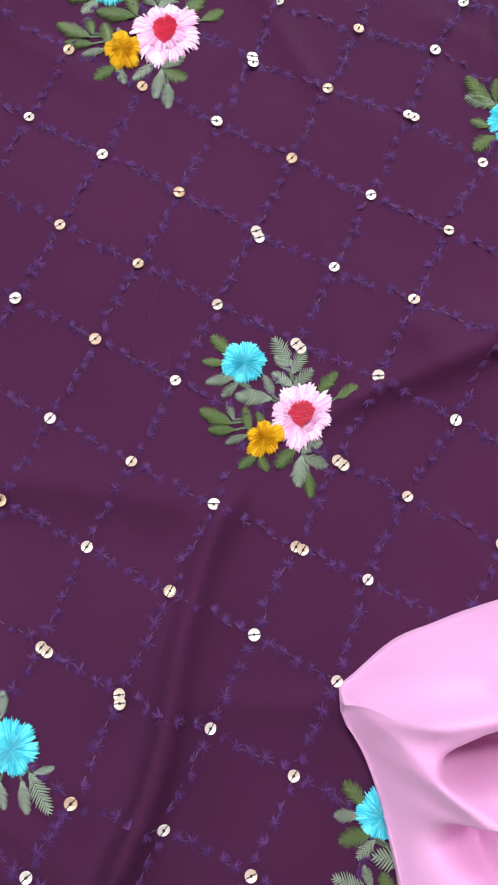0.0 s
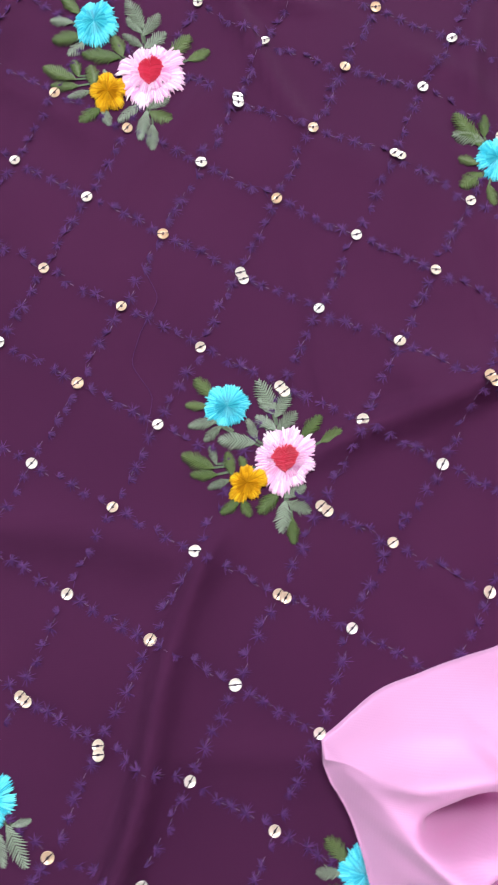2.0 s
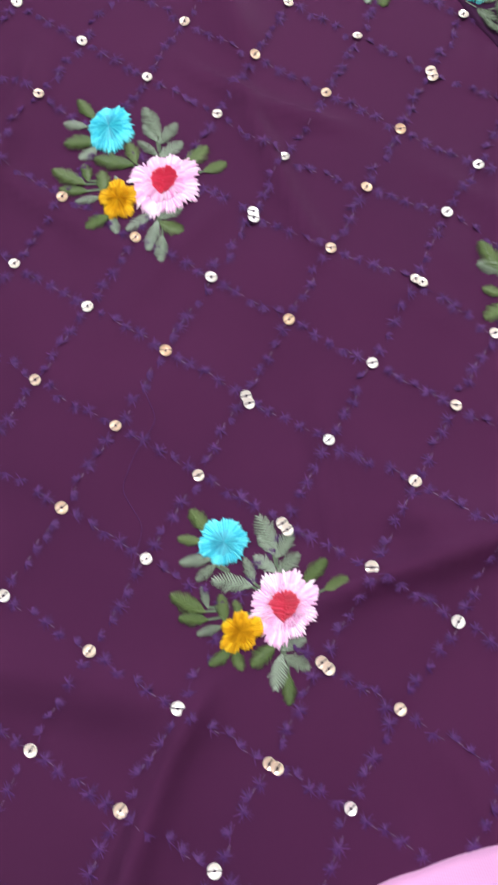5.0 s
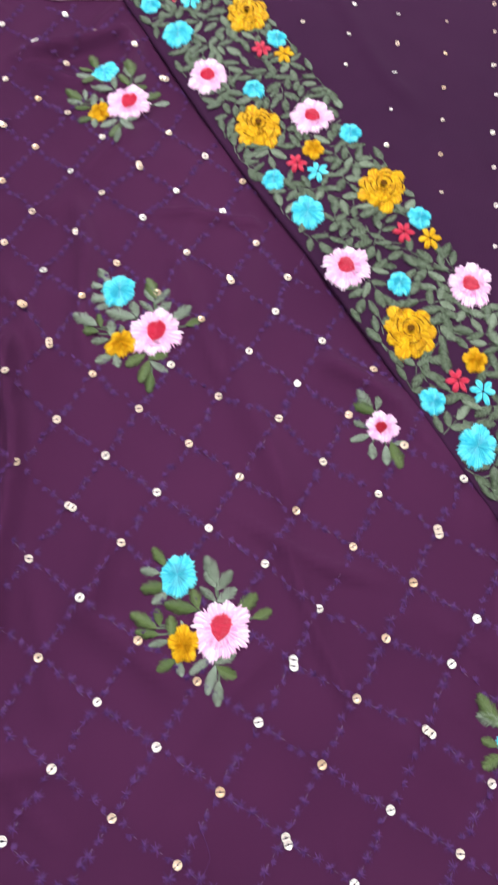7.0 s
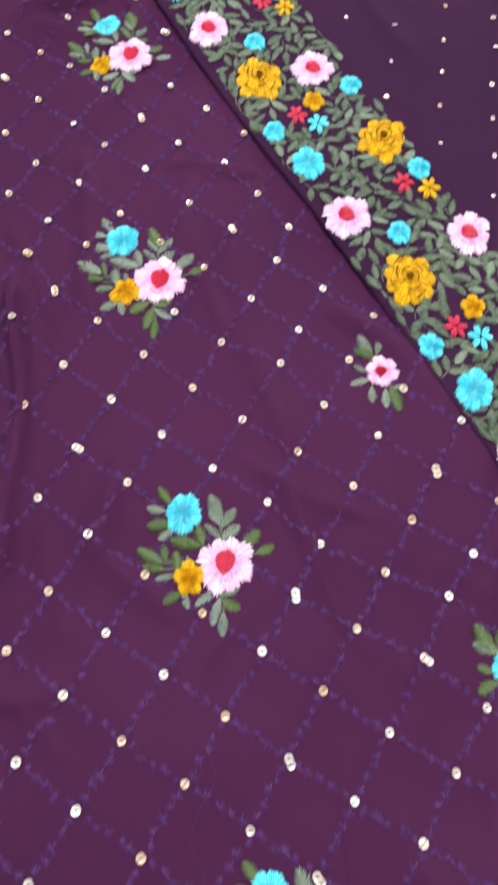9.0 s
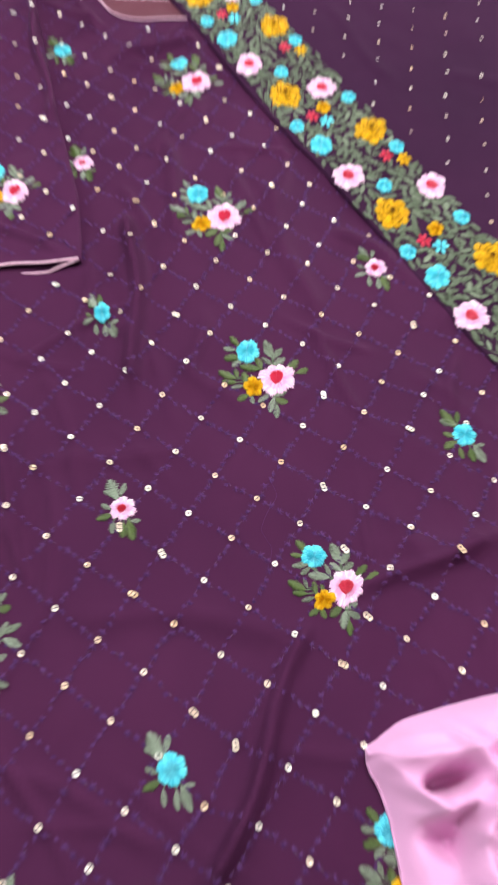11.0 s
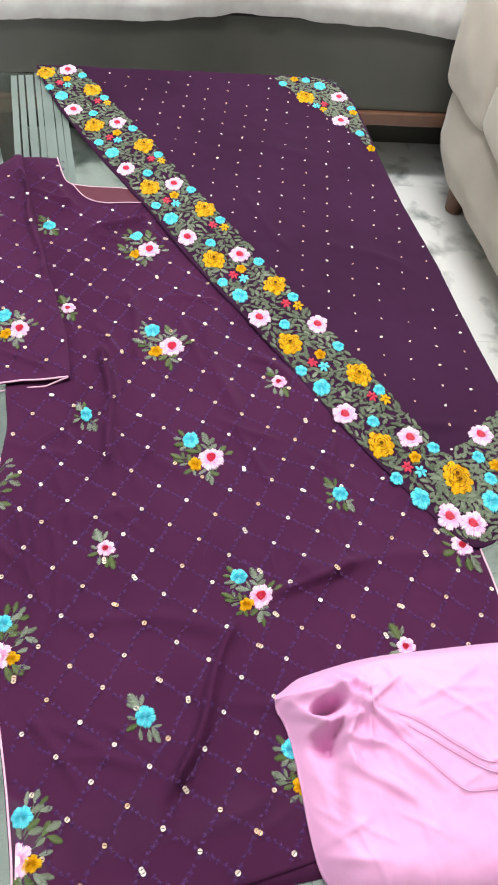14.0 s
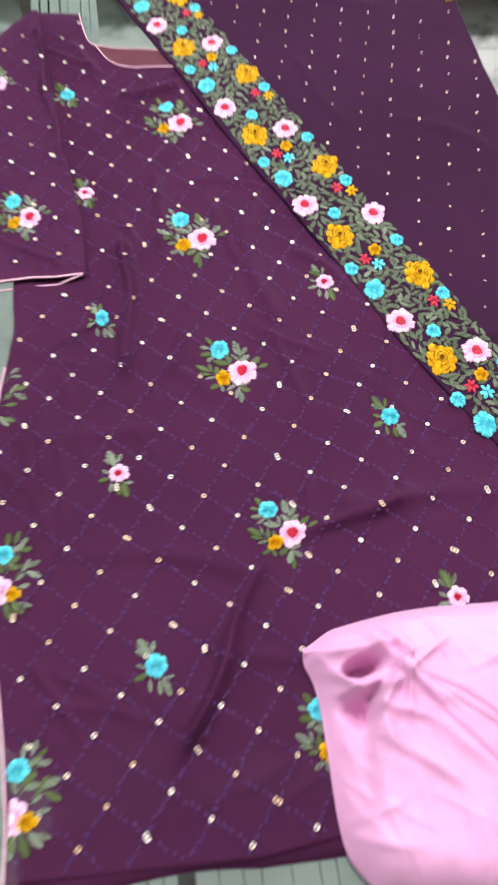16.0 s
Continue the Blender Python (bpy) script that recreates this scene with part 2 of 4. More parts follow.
def kurta_z(x, y):
    z = 0.0045 + 0.0034 * noise.noise((x * 9, y * 9, 0.3)) + 0.0021 * noise.noise((x * 22 + y * 9, y * 16, 2.3)) + 0.0007 * noise.noise((x * 50 - y * 20, y * 38, 4.7))
    for r in KURTA_FOLDS:
        if min(r[0], r[2]) - 0.07 < x < max(r[0], r[2]) + 0.07 and min(r[1], r[3]) - 0.07 < y < max(r[1], r[3]) + 0.07:
            z += ridge(x, y, *r)
    hidden = (x - 0.022) * 0.849 + (y - 0.445) * 0.529
    if hidden > -0.03:
        z = min(z, 0.010 - 0.006 * min((hidden + 0.03) / 0.03, 1))
    return TOP + max(z, 0.0022)


def sleeve_z(x, y):
    z = kurta_z(x, y) + 0.009 + 0.0025 * noise.noise((x * 10, y * 8, 5.1))
    return z + ridge(x, y, -0.362, 0.77, -0.303, 0.54, 0.022, 0.007) + ridge(x, y, -0.40, 0.56, -0.36, 0.47, 0.003, 0.01)


SCARF_FOLDS = [
    (0.20, 0.245, 0.27, 0.25, 0.006, 0.007), (0.02, 0.72, 0.07, 0.62, 0.004, 0.01),
    (0.16, 0.62, 0.26, 0.57, 0.003, 0.012), (0.0, 0.9, 0.12, 0.88, 0.003, 0.014),
]


def scarf_z(x, y):
    z = 0.0095 + 0.0020 * noise.noise((x * 8, y * 7, 7.7)) + 0.0012 * noise.noise((x * 25, y * 22, 3.3)) + 0.0005 * noise.noise((x * 60, y * 48, 6.3))
    for r in SCARF_FOLDS:
        z += ridge(x, y, *r)
    return TOP + z


def laid(zf, x, y, turn=0.0, up=0.0, size=1.0, tip=(0.0, 0.0)):
    """A pose on the cloth at (x, y), along its slope."""
    e = 0.016
    n = Vector(((zf(x - e, y) - zf(x + e, y)) / (2 * e), (zf(x, y - e) - zf(x, y + e)) / (2 * e), 1)).normalized()
    n = (n + Vector((*tip, 0))).normalized()
    q = Vector((0, 0, 1)).rotation_difference(n)
    return Matrix.LocRotScale(Vector((x, y, zf(x, y))) + up * n, q @ Euler((0, 0, turn)).to_quaternion(), (size, size, size))


def sheet(name, zf, y0, y1, left, right, mat, parent, label="", step=0.004, cut=None, hang=None):
    """A cloth lofted between a left and a right edge, both (y, x) knots, with a hem thickness below."""
    bm = bmesh.new()
    rows = int((y1 - y0) / step) + 1
    widest = max(curve_at(right, y) - curve_at(left, y) for y in np.linspace(y0, y1, 30))
    cols = int(widest / step) + 1
    grid = []
    for i in range(rows + 1):
        y = y0 + (y1 - y0) * i / rows
        a, b = curve_at(left, y), curve_at(right, y)
        row = []
        for j in range(cols + 1):
            x = a + (b - a) * j / cols
            row.append(bm.verts.new((x, y, zf(x, y))))
        grid.append(row)
    for i in range(rows):
        for j in range(cols):
            f = (grid[i][j], grid[i][j + 1], grid[i + 1][j + 1], grid[i + 1][j])
            if cut and cut(sum(v.co.x for v in f) / 4, sum(v.co.y for v in f) / 4):
                continue
            bm.faces.new(f)
    bmesh.ops.delete(bm, geom=[v for v in bm.verts if not v.link_faces], context="VERTS")
    rim = [e for e in bm.edges if e.is_boundary]
    low = bmesh.ops.extrude_edge_only(bm, edges=rim)["geom"]
    for v in low:
        if isinstance(v, bmesh.types.BMVert):
            drop = 0.0015
            if hang:
                drop, dx, dy = hang(v.co.x, v.co.y)
                v.co.x, v.co.y = v.co.x + dx, v.co.y + dy
            v.co.z -= drop
    bmesh.ops.recalc_face_normals(bm, faces=bm.faces)
    return part(name, bm, mat, parent, label, smooth=True)


# ---- embroidery meshes ----
def thread(bm, p0, p1, w0, w1, lift, rnd, sink=0.0004):
    """One satin stitch: an arched strip from p0 to p1."""
    d = Vector((p1[0] - p0[0], p1[1] - p0[1], 0))
    n = Vector((-d.y, d.x, 0)).normalized() if d.length > 1e-7 else Vector((1, 0, 0))
    top = lift * rnd.uniform(0.8, 1.2)
    rows = []
    for s, w, z in ((0.0, w0, top * 0.7), (0.45, (w0 + w1) / 2 * 1.05, top), (0.80, w1 * 0.85, top * 0.8), (1.0, w1 * 0.22, -sink)):
        c = Vector((p0[0], p0[1], 0)) + d * s
        rows.append((c - n * w / 2 + Vector((0, 0, z * 0.6)), c + Vector((0, 0, z)), c + n * w / 2 + Vector((0, 0, z * 0.6))))
    vs = [[bm.verts.new(p) for p in r] for r in rows]
    for a, b in zip(vs, vs[1:]):
        bm.faces.new((a[0], a[1], b[1], b[0]))
        bm.faces.new((a[1], a[2], b[2], b[1]))


def blossom(name, mat, radius, petals, deep, seed, inner=0.12, threads=64, rings=2, lift=0.0016, dark=0.5):
    """A satin-stitch blossom: rays of thread with a lobed, fringed rim."""
    rnd = random.Random(seed)
    bm = bmesh.new()
    lobe = [rnd.uniform(0.84, 1.08) for _ in range(petals)]
    threads = int(threads * 1.9)
    phase = rnd.uniform(0, 6)
    rim = []
    for k in range(90):
        t = (k * math.tau / 90 + phase) * petals / math.tau
        r = radius * 0.92 * lobe[int(t) % petals] * (1 - deep * abs(2 * (t % 1.0) - 1) ** 3.2)
        rim.append(bm.verts.new((r * math.cos(k * math.tau / 90), r * math.sin(k * math.tau / 90), 0.0005)))
    hub = bm.verts.new((0, 0, 0.0011))
    for k in range(90):
        bm.faces.new((hub, rim[k], rim[(k + 1) % 90]))
    for ring in range(rings):
        for k in range(threads):
            a = (k + 0.5 * ring + rnd.uniform(-0.25, 0.25)) * math.tau / threads
            t = (a + phase) * petals / math.tau
            i, fr = int(t) % petals, t % 1.0
            shape = lobe[i] * (1 - deep * abs(2 * fr - 1) ** 3.2)
            r1 = radius * shape * rnd.uniform(0.93, 1.05) * (1.0 if ring == 0 else 0.66)
            r0 = radius * (inner if ring else inner + 0.25)
            skew = rnd.uniform(-0.06, 0.06) + 0.10 * (fr - 0.5)
            p0 = (r0 * math.cos(a), r0 * math.sin(a))
            p1 = (r1 * math.cos(a + skew), r1 * math.sin(a + skew))
            w = math.tau * r1 / threads
            if ring == 0 and abs(2 * fr - 1) > 0.93 and rnd.random() < dark:
                continue
            thread(bm, p0, p1, w * 1.0, w * rnd.uniform(1.6, 2.4), lift * (1.0 if ring == 0 else 1.5), rnd)
    return mesh_of(name, bm, mat)


def heart_patch(name, mat, radius, seed):
    """The filled middle of a pink blossom: two slanted halves that taper below and part above."""
    rnd = random.Random(seed)
    bm = bmesh.new()
    rows = 22
    for k in range(rows):
        v = k / (rows - 1) * 2 - 1
        half = radius * math.sqrt(max(1.04 - v * v, 0)) * (1 + 0.38 * min(v, 0)) * rnd.uniform(0.92, 1.12)
        y, w = radius * v * 0.92, radius * 2.6 / rows
        dip = radius * 0.30 * max(v, 0)
        thread(bm, (0.0, y - dip - radius * 0.06), (-half, y + radius * 0.05), w, w * 1.2, 0.0021, rnd)
        thread(bm, (0.0, y - dip + radius * 0.06), (half, y + radius * 0.12), w, w * 1.2, 0.0024, rnd)
    return mesh_of(name, bm, mat)


def rose(name, mat, radius, seed):
    """A rose of overlapping curved petals, each a fan of stitches, round a dark pinhole."""
    rnd = random.Random(seed)
    bm = bmesh.new()
    for r0, r1, count, lift in ((0.62, 1.0, 9, 0.0014), (0.40, 0.74, 7, 0.0024), (0.20, 0.50, 5, 0.0032), (0.07, 0.28, 4, 0.0038)):
        off = rnd.uniform(0, 6)
        disc = [bm.verts.new((radius * r1 * 0.78 * math.cos(k * math.tau / 40), radius * r1 * 0.78 * math.sin(k * math.tau / 40), lift * 0.45)) for k in range(40)]
        bm.faces.new(disc)
        for p in range(count):
            a0 = off + p * math.tau / count
            span = math.tau / count * 1.08
            n = max(5, int(13 * r1))
            tall = rnd.uniform(0.86, 1.10)
            for k in range(n):
                s = k / (n - 1)
                a = a0 + span * s
                edge = r1 * tall * (1 - 0.24 * abs(2 * s - 1) ** 2.5) * rnd.uniform(0.97, 1.03)
                b = a + 0.35 * (0.5 - s) + 0.12
                w = radius * edge * span / n
                w *= 1.35
                thread(bm, (radius * r0 * math.cos(b), radius * r0 * math.sin(b)), (radius * edge * math.cos(a), radius * edge * math.sin(a)), w * 0.8, w * 1.15, lift + 0.0010 * s, rnd)
    n_gold = len(bm.faces)
    for r1, count, lift in ((0.76, 4, 0.0044), (0.52, 3, 0.0054), (0.32, 3, 0.0060)):
        off = rnd.uniform(0, 6)
        for p in range(count):
            a = off + p * math.tau / count
            for k in range(4):
                b0, b1 = a + k * 0.17 / r1 * 0.8, a + (k + 1) * 0.17 / r1 * 0.8
                q0, q1 = radius * r1 * (1 - 0.03 * k), radius * r1 * (1 - 0.03 * (k + 1))
                w = radius * (0.026 - 0.005 * k)
                quad(bm, [((q0 - w) * math.cos(b0), (q0 - w) * math.sin(b0), lift), ((q0 + w) * math.cos(b0), (q0 + w) * math.sin(b0), lift), ((q1 + w) * math.cos(b1), (q1 + w) * math.sin(b1), lift), ((q1 - w) * math.cos(b1), (q1 - w) * math.sin(b1), lift)])
    ring = [bm.verts.new((radius * 0.14 * math.cos(k * math.tau / 8), radius * 0.12 * math.sin(k * math.tau / 8), 0.0064)) for k in range(8)]
    bm.faces.new(ring)
    bm.faces.ensure_lookup_table()
    for f in bm.faces[n_gold:]:
        f.material_index = 1
    me = mesh_of(name, bm, mat)
    me.materials.append(BROWN_THREAD)
    return me


def star(name, mat, radius, points, seed):
    """A little blossom of separate pointed petals."""
    rnd = random.Random(seed)
    bm = bmesh.new()
    for p in range(points):
        a = p * math.tau / points + rnd.uniform(-0.1, 0.1)
        for k in range(7):
            s = (k - 3) / 3
            r1 = radius * (1 - 0.35 * s * s) * rnd.uniform(0.94, 1.04)
            b = a + s * 0.9 * math.pi / points * 0.72
            thread(bm, (0.10 * radius * math.cos(a), 0.10 * radius * math.sin(a)), (r1 * math.cos(b), r1 * math.sin(b)), radius * 0.06, radius * 0.17, 0.0017, rnd)
    return mesh_of(name, bm, mat)


def leaf(name, mat, wide, seed, stitches=15, fill=1.05, tip=0.46, pointed=False):
    """A leaf one unit long, from its stalk along +x: slanted stitches on either side of a vein; with a low fill they stand apart like a comb."""
    rnd = random.Random(seed)
    bm = bmesh.new()
    for side in (1, -1):
        for k in range(stitches):
            s = (k + 0.3) / stitches
            half = wide * 0.5 * (math.sin(math.pi * (0.05 + 0.93 * s) ** 0.85) ** 0.8) * rnd.uniform(0.82, 1.18)
            if pointed:
                half = wide * 0.5 * 1.72 * (s + 0.05) ** 0.55 * (1.02 - s) ** 0.95 * rnd.uniform(0.9, 1.1)
            x0, x1 = s * 0.9, min(s * 0.9 + 0.10 + 0.34 * half, 1.03)
            w = 0.92 / stitches
            thread(bm, (x0, -side * 0.010), (x1, side * half), w * fill, w * tip * rnd.uniform(0.75, 1.25), 0.055 if side > 0 else 0.04, rnd, 0.01)
    return mesh_of(name, bm, mat)


def sequin_mesh(name, mat, double=False):
    """A cupped disc with a hole, and the dark stitch that holds it; now and then two, one over the other."""
    bm = bmesh.new()
    n, r = 16, 0.0026
    for k, (ox, oy, oz) in enumerate(((0, 0, 0), (0.0020, -0.0028, 0.0006))[: 2 if double else 1]):
        rings = []
        for rr, z in ((0.0005, 0.0002), (0.0013, 0.0003), (r * 0.94, 0.0008), (r, 0.0006)):
            rings.append([bm.verts.new((ox + rr * math.cos(i * math.tau / n), oy + rr * math.sin(i * math.tau / n), oz + z + 0.0005)) for i in range(n)])
        for a, b in zip(rings, rings[1:]):
            for i in range(n):
                bm.faces.new((a[i], b[i], b[(i + 1) % n], a[(i + 1) % n]))
    me = mesh_of(name, bm, mat)
    me.materials.append(DARK_THREAD)
    b2 = bmesh.new()
    b2.from_mesh(me)
    for ox, oy, oz in ((0, 0, 0), (0.0020, -0.0028, 0.0006))[: 2 if double else 1]:
        for side in (1, -1):
            d = Vector((math.cos(0.5), math.sin(0.5), 0)) * side
            s = Vector((-d.y, d.x, 0)) * 0.00022
            c = Vector((ox, oy, oz + 0.0016))
            f = quad(b2, [c - s, c + d * 0.0026 - s, c + d * 0.0026 + s, c + s])
            f.material_index = 1
        for i in range(8):
            p, q = i * math.tau / 8, (i + 1) * math.tau / 8
            f = quad(b2, [c + 0.0006 * Vector((math.cos(p), math.sin(p), 0)), c + 0.0006 * Vector((math.cos(q), math.sin(q), 0)), c, c + 0.0003 * Vector((math.cos(p), math.sin(p), 0))])
            f.material_index = 1
    b2.to_mesh(me)
    b2.free()
    return me


PINK_MESH = [blossom("pink_flower", PINK, 0.0156, 8, 0.27, s, inner=0.30, threads=84) for s in (1, 2)]
PINK_SMALL = blossom("pink_flower", PINK, 0.0108, 6, 0.28, 5, inner=0.25, threads=60)
HEART = [heart_patch("red_centre", RED, 0.0066, s) for s in (1, 2)]
HEART_SMALL = heart_patch("red_centre", RED, 0.0042, 4)
BLUE_MESH = [blossom("blue_flower", BLUE, 0.0114, 6, 0.20, s, inner=0.015, threads=66) for s in (11, 12)]
BLUE_SMALL = blossom("blue_flower", BLUE, 0.0090, 6, 0.16, 14, inner=0.015, threads=54)
GOLD_MESH = [blossom("gold_flower", GOLD, 0.0095, 5, 0.40, s, inner=0.015, threads=54) for s in (21, 22)]
RED_SMALL = star("red_flower", RED, 0.0085, 6, 31)
BLUE_STAR = star("blue_flower", BLUE, 0.0092, 6, 32)
GOLD_STAR = star("gold_flower", GOLD, 0.0092, 6, 33)
ROSE_MESH = [rose("gold_rose", GOLD, 0.0195, s) for s in (41, 42)]
LEAF_MESH = [leaf("leaf", SILVER_LEAF, 0.46, 0, 13, 0.66, 0.50), leaf("leaf", LEAF, 0.50, 1), leaf("leaf", SILVER_LEAF, 0.40, 2, 14, 0.62, 0.48),
             leaf("leaf", LEAF, 0.58, 3), leaf("leaf", SILVER_LEAF, 0.52, 4, 12, 0.70, 0.52)]
BORDER_LEAF = [leaf("leaf", LEAF_MIX, w, k, 12, 1.0, 0.55, pointed=True) for k, w in ((11, 0.68), (12, 0.58), (13, 0.76))]
SEQUIN_MESH = sequin_mesh("sequin", SEQUIN)
SEQUIN_PAIR = sequin_mesh("sequin", SEQUIN, True)

# ---- the room ----
def wall_with_window(name, axis, at, lo, hi, w0, w1, z0, z1, thick=0.18):
    """A wall along x or y with an opening; four blocks round it in one mesh."""
    bm = bmesh.new()
    for a0, a1, b0, b1 in ((lo, w0, 0, 2.85), (w1, hi, 0, 2.85), (w0, w1, 0, z0), (w0, w1, z1, 2.85)):
        if axis == "x":
            box(bm, a0, at, b0, a1, at + thick, b1)
        else:
            box(bm, at - thick, a0, b0, at, a1, b1)
    return tagged(part(name, bm, WALL), "plain cream painted wall with a window opening", "wall", kind="structure")


wall_with_window("wall_north", "x", 3.5, -2.6, 3.0, 0.85, 2.65, 1.05, 2.4)
# unseen opening, added to go with the side fill lamp
wall_with_window("wall_west", "y", -2.6, -2.2, 3.5, -0.5, 1.1, 1.05, 2.3)
tagged(part("wall_east", boxed(3.0, -2.2, 0, 3.18, 3.68, 2.85), WALL), "plain cream painted wall", "wall", kind="structure")
tagged(part("wall_south", boxed(-2.78, -2.38, 0, 3.18, -2.2, 2.85), WALL), "plain cream painted wall", "wall", kind="structure")
tagged(part("ceiling", boxed(-2.78, -2.38, 2.85, 3.18, 3.68, 2.95), CEILING), "flat white painted ceiling", "ceiling", kind="structure")
tagged(part("ground", boxed(-60, -60, -0.3, 60, 60, -0.06), SHELF), "grey ground outside the room", "ground", kind="structure")
floor = tagged(part("floor", boxed(-2.78, -2.38, -0.05, 3.18, 3.68, -0.004), SHELF), "white marble slab floor with grey veins", "floor", kind="structure")


def curtain(x0, x1, y, z0, z1, folds):
    """A hanging curtain with soft round folds."""
    bm = bmesh.new()
    n = 160
    cols = []
    for i in range(n + 1):
        s = i / n
        d = 0.035 * math.sin(s * folds * math.tau) + 0.012 * math.sin(s * folds * 2.7 * math.tau)
        cols.append([bm.verts.new((x0 + (x1 - x0) * s, y + d * (0.6 + 0.4 * (1 - k / 6)), z0 + (z1 - z0) * k / 6)) for k in range(7)])
    for a, b in zip(cols, cols[1:]):
        for k in range(6):
            bm.faces.new((a[k], b[k], b[k + 1], a[k + 1]))
    made = part("curtain", bm, CURTAIN, smooth=True)
    made.modifiers.new("cloth", "SOLIDIFY").thickness = 0.003
    return tagged(made, "grey-green curtain drawn to the side of the window", "curtain")


curtain(-1.6, 0.85, 3.40, 0.002, 2.5, 22)
curtain(2.6, 2.95, 3.40, 0.002, 2.5, 5)


# ---- the glass table ----
table = tagged(new("coffee_table"), "low coffee table with a clear greenish glass top and pale stripes", "table")


def edge_x(y, right):
    """The table's long sides, at y."""
    return (0.358 - 0.1517 * (y - 0.284)) if right else (-0.352 - 0.1663 * (y - 0.281))


FRONT, BACK = -0.46, 1.135


def glass_top(z0, z1, inset=0.0, radius=0.05):
    corners = [(edge_x(FRONT, 0), FRONT), (edge_x(FRONT, 1), FRONT + 0.03), (edge_x(BACK + 0.03, 1), BACK + 0.033), (edge_x(BACK, 0), BACK - 0.008)]
    mid = Vector((sum(c[0] for c in corners) / 4, sum(c[1] for c in corners) / 4))
    ring = []
    for i in range(4):
        p = Vector(corners[i])
        a, b = (Vector(corners[i - 1]) - p).normalized(), (Vector(corners[(i + 1) % 4]) - p).normalized()
        for k in range(9):
            t = k / 8
            q = p + (1 - t) ** 2 * radius * a + t * t * radius * b
            ring.append(q + (mid - q).normalized() * inset)
    bm = bmesh.new()
    lo, hi = [bm.verts.new((*q, z0)) for q in ring], [bm.verts.new((*q, z1)) for q in ring]
    bm.faces.new(lo[::-1])
    top = bm.faces.new(hi)
    n = len(ring)
    for k in range(n):
        bm.faces.new((lo[k], lo[(k + 1) % n], hi[(k + 1) % n], hi[k]))
    bmesh.ops.bevel(bm, geom=list(top.edges), offset=0.0015, segments=2, profile=0.5, affect="EDGES")
    return bm


pane = part("glass_top", glass_top(TOP - 0.010, TOP), GLASS, table, "clear greenish glass top with rounded corners")
pane.visible_shadow = False
part("shelf", glass_top(0.17, 0.19, inset=0.035), SHELF, table, "grey lower shelf")
for lx, ly in ((-0.24, -0.34), (0.40, -0.32), (0.19, 1.03), (-0.43, 1.02)):
    part("leg", boxed(lx - 0.025, ly - 0.025, 0, lx + 0.025, ly + 0.025, TOP - 0.0105, bevel=0.004), BROWN_WOOD, table, "dark wooden leg")
rnd = random.Random(3)


def pale_band(u, wide, v0, v1):
    """A pale grey-green band on the glass, along the table."""
    ax = Vector((-0.166, 0.986, 0))
    side = Vector((0.986, 0.166, 0))
    bm = bmesh.new()
    pts = [side * (u - wide / 2) + ax * v0, side * (u + wide / 2) + ax * v0, side * (u + wide / 2) + ax * v1, side * (u - wide / 2) + ax * v1]
    lo = [bm.verts.new(p + Vector((0, 0, TOP + 0.0003))) for p in pts]
    hi = [bm.verts.new(p + Vector((0, 0, TOP + 0.0008))) for p in pts]
    bm.faces.new(hi)
    bm.faces.new(lo[::-1])
    for k in range(4):
        bm.faces.new((lo[k], lo[(k + 1) % 4], hi[(k + 1) % 4], hi[k]))
    part("frosted_stripe", bm, PALE_STRIPE, table, "pale grey-green stripe")


u = -0.245
while u < -0.150:
    w = rnd.uniform(0.009, 0.019)
    pale_band(u + w / 2, w, -0.36, 1.172)
    u += w + rnd.choice((0.0012, 0.0018, 0.0035))
u = -0.13
for k in range(14):
    w = rnd.uniform(0.012, 0.026)
    pale_band(u + w / 2, w, -0.40, -0.12)
    u += w + rnd.uniform(0.0004, 0.0011)


# ---- the bed ----
bed = tagged(new("bed"), "low bed with a black-brown laminated side board", "bed")
part("side_board", boxed(-1.5, 1.452, 0.215, 1.6, 1.490, 0.43, bevel=0.003), BOARD, bed, "black-brown laminated side board")
part("bottom_rail", boxed(-1.5, 1.440, 0.180, 1.6, 1.490, 0.214, bevel=0.004), EDGE_WOOD, bed, "reddish brown wooden rail")
part("plinth", boxed(-1.4, 1.66, 0, 1.5, 3.1, 0.20), BOARD, bed, "dark recessed plinth")
part("mattress", boxed(-1.48, 1.47, 0.432, 1.58, 3.2, 0.60, bevel=0.05, segments=4), SHEET, bed, "thick mattress under the sheet")
bm = bmesh.new()
cols = []
for i in range(241):
    x = -1.5 + 3.1 * i / 240
    low = 0.404 + 0.034 * math.exp(-(((x - 0.12) / 0.30) ** 2)) + 0.004 * math.sin(x * 17 + 1) + 0.003 * noise.noise((x * 20, 0, 0))
    f = 0.007 * noise.noise((x * 14, 0.2, 0)) + 0.004 * noise.noise((x * 40, 0.7, 0))
    col = [(x, 1.440 + f, low), (x, 1.441 + f * 1.2, low + 0.05), (x, 1.446 + f, 0.54), (x, 1.462 + f * 0.5, 0.59), (x, 1.50, 0.612 + f), (x, 1.62, 0.616 + f), (x, 2.0, 0.617 + f), (x, 3.2, 0.615)]
    cols.append([bm.verts.new(p) for p in col])
for a, b in zip(cols, cols[1:]):
    for k in range(7):
        bm.faces.new((a[k], b[k], b[k + 1], a[k + 1]))
cover = part("bed_sheet", bm, SHEET_PRINT, None, smooth=True)
cover.modifiers.new("cloth", "SOLIDIFY").thickness = 0.003
tagged(cover, "white bed sheet with a faint dusky print hanging over the board", "bed sheet")


